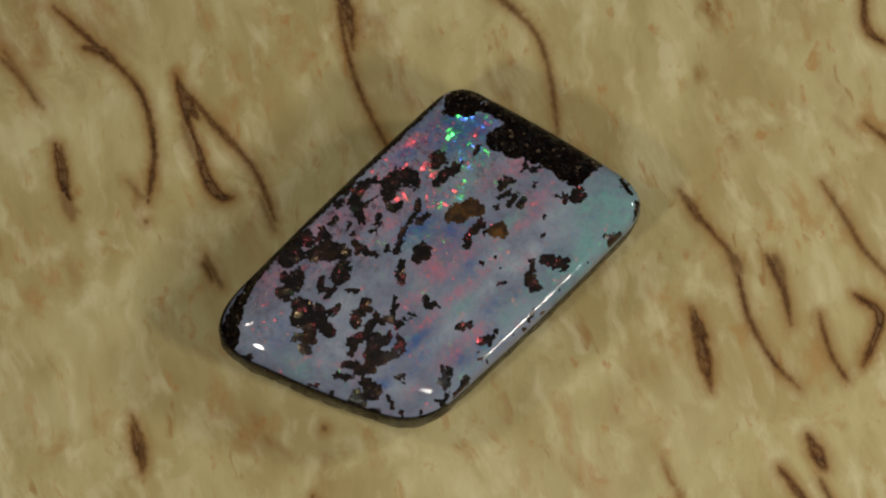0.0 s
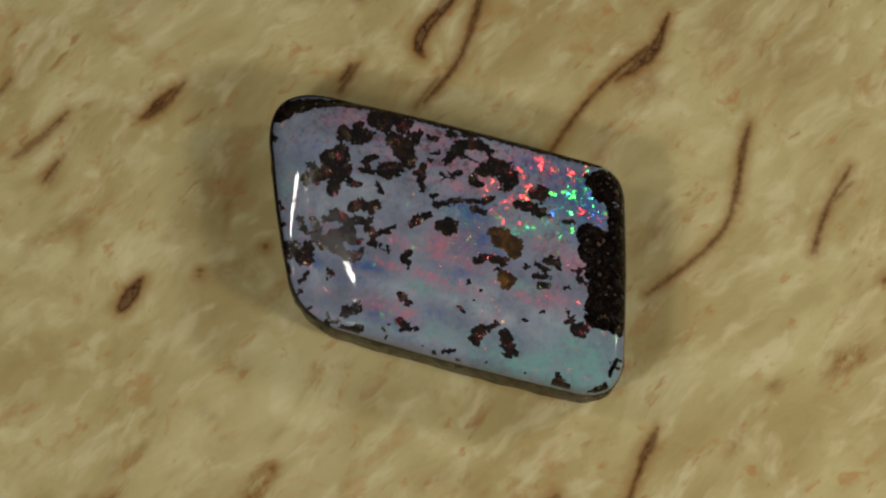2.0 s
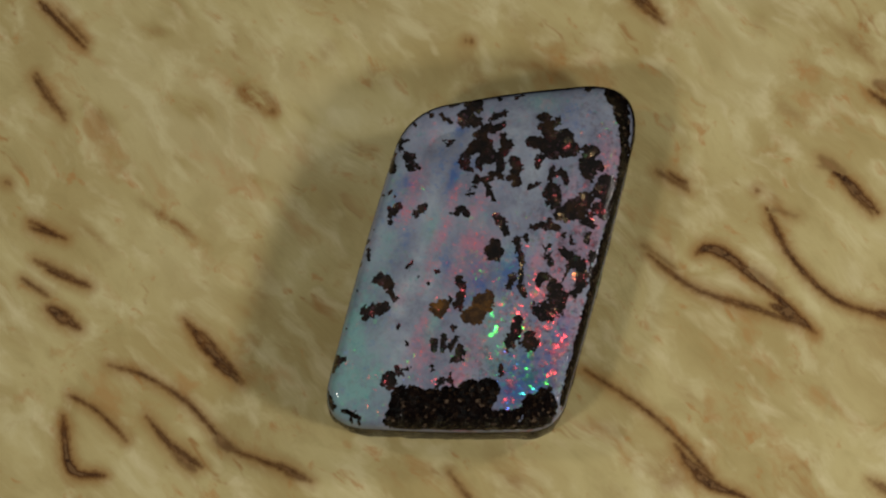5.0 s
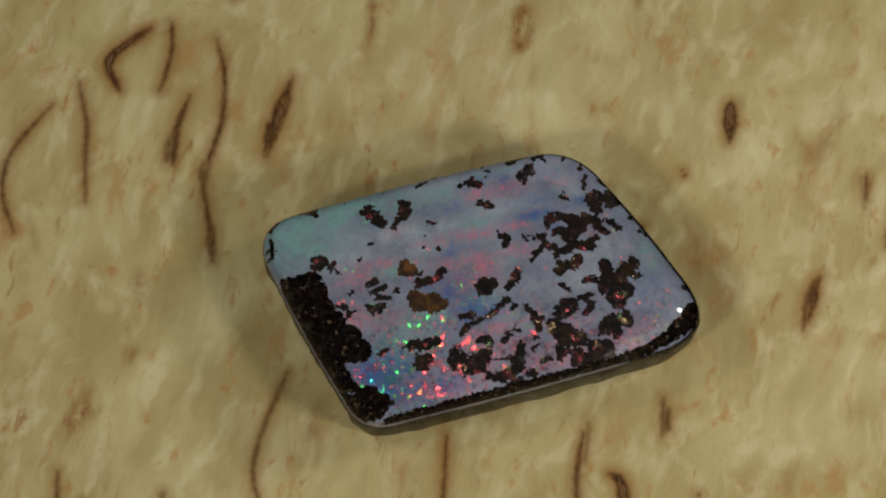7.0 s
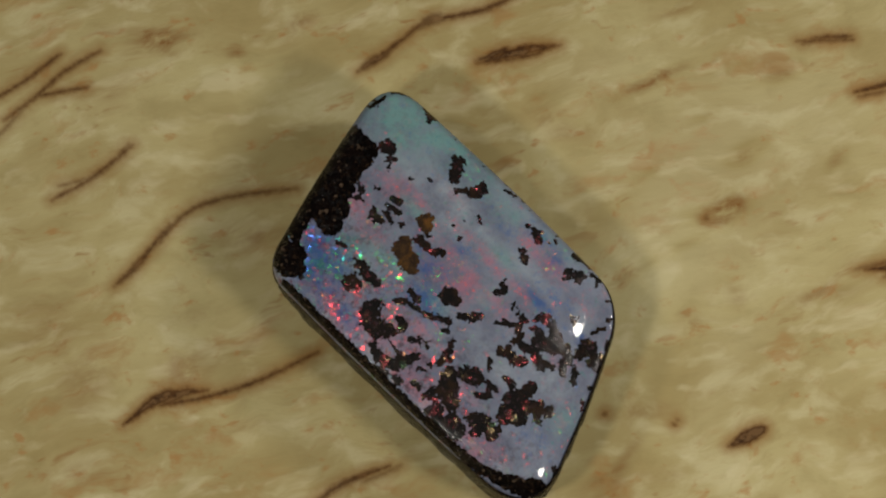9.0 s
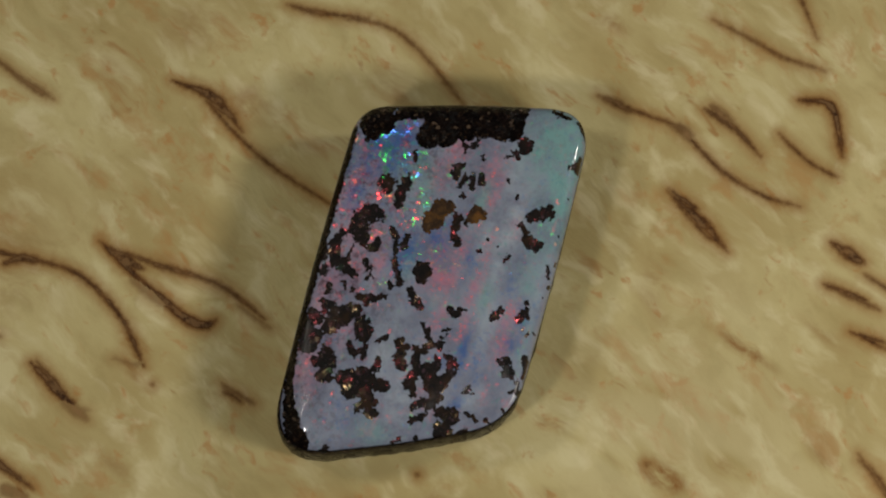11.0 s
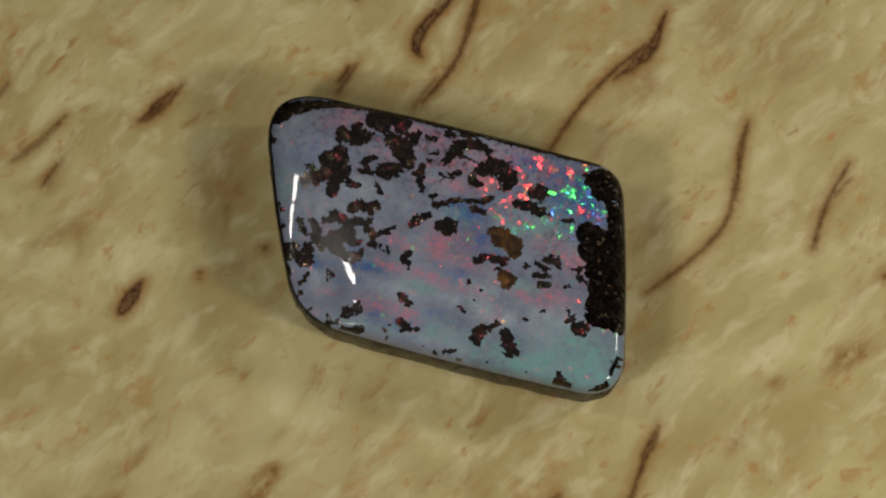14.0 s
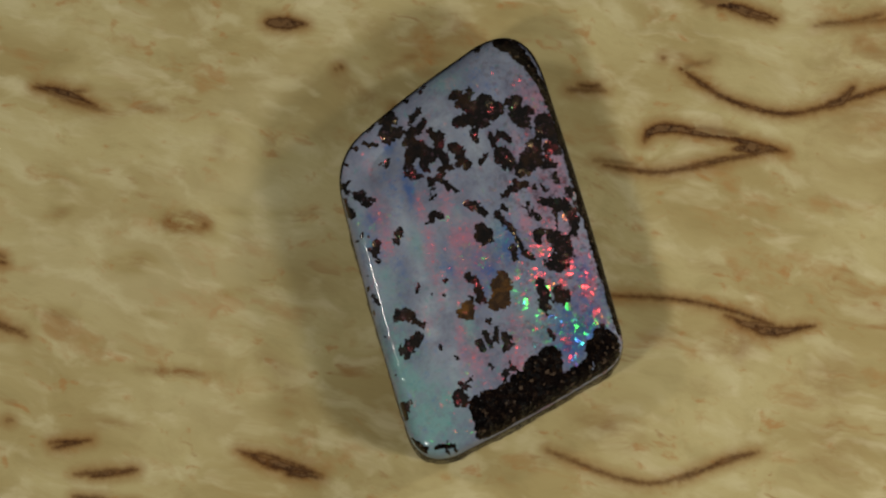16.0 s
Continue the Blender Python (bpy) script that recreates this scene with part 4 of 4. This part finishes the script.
lump(dark, 4.44, -1.02, 4.86, -1.08, 0.18)
lump(dark, 3.66, 0.01, 3.71, -0.07, 0.09)
lump(dark, 6.33, -0.10, 6.60, -0.02, 0.15)
lump(dark, 6.60, -0.60, 6.87, -0.79, 0.12)
lump(dark, 5.92, -1.11, 6.02, -1.09, 0.08)
lump(dark, 6.08, -2.94, 6.35, -2.87, 0.18)
lump(dark, 6.45, -3.27, 6.96, -3.19, 0.28)
lump(dark, 6.63, -3.57, 6.87, -3.62, 0.15)
lump(dark, 6.01, -2.41, 6.08, -2.52, 0.05)
lump(dark, 4.54, -2.59, 4.68, -2.52, 0.06)
lump(dark, 5.71, -6.06, 5.69, -5.86, 0.12)
lump(dark, 5.59, -6.29, 6.10, -6.52, 0.28)
lump(dark, 3.64, -2.98, 3.78, -3.04, 0.03)
lump(band, -10.22, 7.98, -9.76, 8.27, 0.43)
lump(band, -9.73, 8.40, -8.75, 8.59, 0.40)
lump(band, -8.73, 8.72, -7.78, 8.75, 0.31)
lump(band, -7.77, 8.81, -6.06, 8.72, 0.21)
lump(band, -10.65, 5.46, -10.50, 4.65, 0.21)
lump(band, -10.47, 4.51, -10.37, 4.04, 0.09)
lump(band, -6.04, 8.78, -3.62, 8.31, 0.21)
lump(band, -3.62, 8.31, 0.00, 7.56, 0.21)
lump(band, 0.00, 7.56, 7.25, 6.02, 0.21)
lump(band, 7.17, 4.96, 7.93, 4.80, 0.49)
lump(band, 7.47, 5.29, 8.16, 5.14, 0.37)
lump(band, 8.12, 4.27, 8.46, 4.36, 0.43)
lump(band, 7.43, 4.25, 7.93, 4.08, 0.37)
lump(band, 8.14, 3.61, 8.43, 3.06, 0.31)
lump(band, 8.42, 2.74, 8.49, 2.23, 0.43)
lump(band, 6.97, 1.90, 7.84, 1.55, 0.61)
lump(band, 6.79, 2.23, 7.33, 2.11, 0.34)
lump(band, 7.25, 1.03, 8.00, 0.87, 0.74)
lump(band, 7.65, -0.03, 8.21, -0.31, 0.80)
lump(band, 7.83, -1.04, 8.27, -1.45, 0.80)
lump(band, 7.75, -1.99, 8.37, -2.44, 0.80)
lump(band, 7.66, -2.78, 8.71, -2.99, 0.43)
lump(band, 7.20, -2.77, 7.47, -2.96, 0.25)
lump(band, 8.56, -0.87, 8.77, -1.88, 0.43)
lump(band, 8.58, 2.05, 8.90, 0.36, 0.37)
lump(band, 8.82, -2.21, 8.88, -3.35, 0.18)
lump(band, 8.59, 4.92, 8.87, 2.64, 0.21)
lump(band, 8.87, 2.64, 9.06, -2.26, 0.21)
lump(band, -9.53, -0.48, -8.43, -3.04, 0.09)
lump(band, -8.43, -3.04, -7.34, -3.78, 0.09)
lump(band, -7.36, -3.87, -4.44, -4.73, 0.09)
lump(band, -4.44, -4.73, 6.90, -6.93, 0.06)
lump(band, 7.23, -6.81, 8.22, -6.32, 0.15)
lump(band, 8.49, -5.67, 8.87, -4.79, 0.09)
lump(brown, 1.75, 1.77, 2.52, 1.68, 0.25)
lump(brown, 2.20, 1.36, 3.01, 1.06, 0.46)
lump(brown, 2.67, 0.94, 3.02, 0.67, 0.31)
lump(brown, 2.50, -0.71, 2.84, -0.90, 0.34)
lump(brown, 2.53, -1.16, 2.78, -1.15, 0.21)

# crumbs of ironstone round the larger patches and along the rim
crumbs = np.random.RandomState(12)
for x0, y0, x1, y1, r in list(LUMPS):
    for k in range(0 if r < 0.2 else int(r * 4)):
        u, turn, out = crumbs.rand(), crumbs.rand() * 2 * math.pi, r + 0.06 + 0.22 * crumbs.rand()
        x, y = x0 + u * (x1 - x0) + out * math.cos(turn), y0 + u * (y1 - y0) + out * math.sin(turn)
        way = crumbs.rand() * math.pi
        long = 0.02 + 0.10 * crumbs.rand() ** 2
        lump(dark, x, y, x + long * math.cos(way), y + long * math.sin(way), 0.02 + 0.05 * crumbs.rand() ** 2)
for k in range(34):
    p = RIM[crumbs.randint(len(RIM))]
    q = p + (MIDDLE - p) * (0.015 + 0.05 * crumbs.rand() ** 1.5)
    lump(dark, q[0], q[1], q[0] + 0.12 * crumbs.rand(), q[1] + 0.12 * crumbs.rand(), 0.04 + 0.10 * crumbs.rand() ** 2)

WITHIN = inside(MX, MY)[0].reshape(MX.shape)
HEIGHT = crown(MX, MY).reshape(MX.shape)


def inclusions(field, name, mat, lift, ragged, label):
    """Cuts the field into islands with ragged edges, each a thin inlaid sheet that follows the crown."""
    rough = np.zeros(field.shape)
    near = np.argwhere((field > -0.6) & (WITHIN > -0.2))
    for i, j in near:
        x, y = GX[i], GY[j]
        p = (x + 0.16 * noise.noise((x * 2.1, y * 2.1, 21.0)), y + 0.16 * noise.noise((x * 2.1, y * 2.1, 31.0)))
        rough[i, j] = (noise.noise((p[0] * 1.5, p[1] * 1.5, 2.0)) * 0.55 + noise.noise((p[0] * 3.4, p[1] * 3.4, 5.0)) * 0.5
                       + noise.noise((p[0] * 7.0, p[1] * 7.0, 9.0)) * 0.75 + 0.04) * ragged
    f = np.minimum(field + rough, WITHIN - 0.03)
    corner = ((0, 0), (1, 0), (1, 1), (0, 1))
    on = f > 0
    touched = on[:-1, :-1] | on[1:, :-1] | on[:-1, 1:] | on[1:, 1:]
    seen = np.zeros(touched.shape, bool)
    small_v, small_f = [], []
    for i0, j0 in np.argwhere(touched):
        if seen[i0, j0]:
            continue
        stack, cells = [(i0, j0)], []
        seen[i0, j0] = True
        while stack:
            i, j = stack.pop()
            cells.append((i, j))
            for a, b in ((i + 1, j), (i - 1, j), (i, j + 1), (i, j - 1)):
                if 0 <= a < seen.shape[0] and 0 <= b < seen.shape[1] and touched[a, b] and not seen[a, b]:
                    seen[a, b] = True
                    stack.append((a, b))
        verts, faces, index = [], [], {}

        def vertex(key, x, y, z):
            if key not in index:
                index[key] = len(verts)
                verts.append((x * MM, y * MM, (z + lift) * MM))
            return index[key]

        for i, j in cells:
            loop = []
            for k in range(4):
                (a, b), (c, d) = corner[k], corner[(k + 1) % 4]
                p, q = (i + a, j + b), (i + c, j + d)
                if on[p]:
                    loop.append(vertex(p, GX[p[0]], GY[p[1]], HEIGHT[p]))
                if on[p] != on[q]:
                    u = float(np.clip(f[p] / (f[p] - f[q]), 0.02, 0.98))
                    key = (min(p, q), max(p, q))
                    loop.append(vertex(key, GX[p[0]] + u * (GX[q[0]] - GX[p[0]]), GY[p[1]] + u * (GY[q[1]] - GY[p[1]]),
                                       HEIGHT[p] + u * (HEIGHT[q] - HEIGHT[p])))
            if len(loop) > 2:
                faces.append(loop)
        if len(cells) < 24:
            small_f += [[v + len(small_v) for v in loop] for loop in faces]
            small_v += verts
        else:
            me = bpy.data.meshes.new(name)
            me.from_pydata(verts, [], faces)
            part(name, me, mat, stone, label)
    if small_f:
        me = bpy.data.meshes.new(name + "_specks")
        me.from_pydata(small_v, [], small_f)
        tagged(part(name + "_specks", me, mat, stone), kind="stuff")


inclusions(dark, "ironstone_patch", DARK, 0.012, 0.23, "black-brown ironstone patch")
inclusions(band, "ironstone_band", BACK, 0.017, 0.17, "rough black-brown ironstone band")
inclusions(brown, "brown_patch", BROWN, 0.022, 0.17, "rusty brown ironstone patch")


def motions():
    rows = [(0.5 * k, turned(0.5 * k)) for k in range(33)]
    walk(plate, [(t, pose(0, 0, 0, 0, 0, a)) for t, a in rows])
    walk(stone, [(t, pose(0, 0, 0, 0, 0, a)) for t, a in rows])


motions()
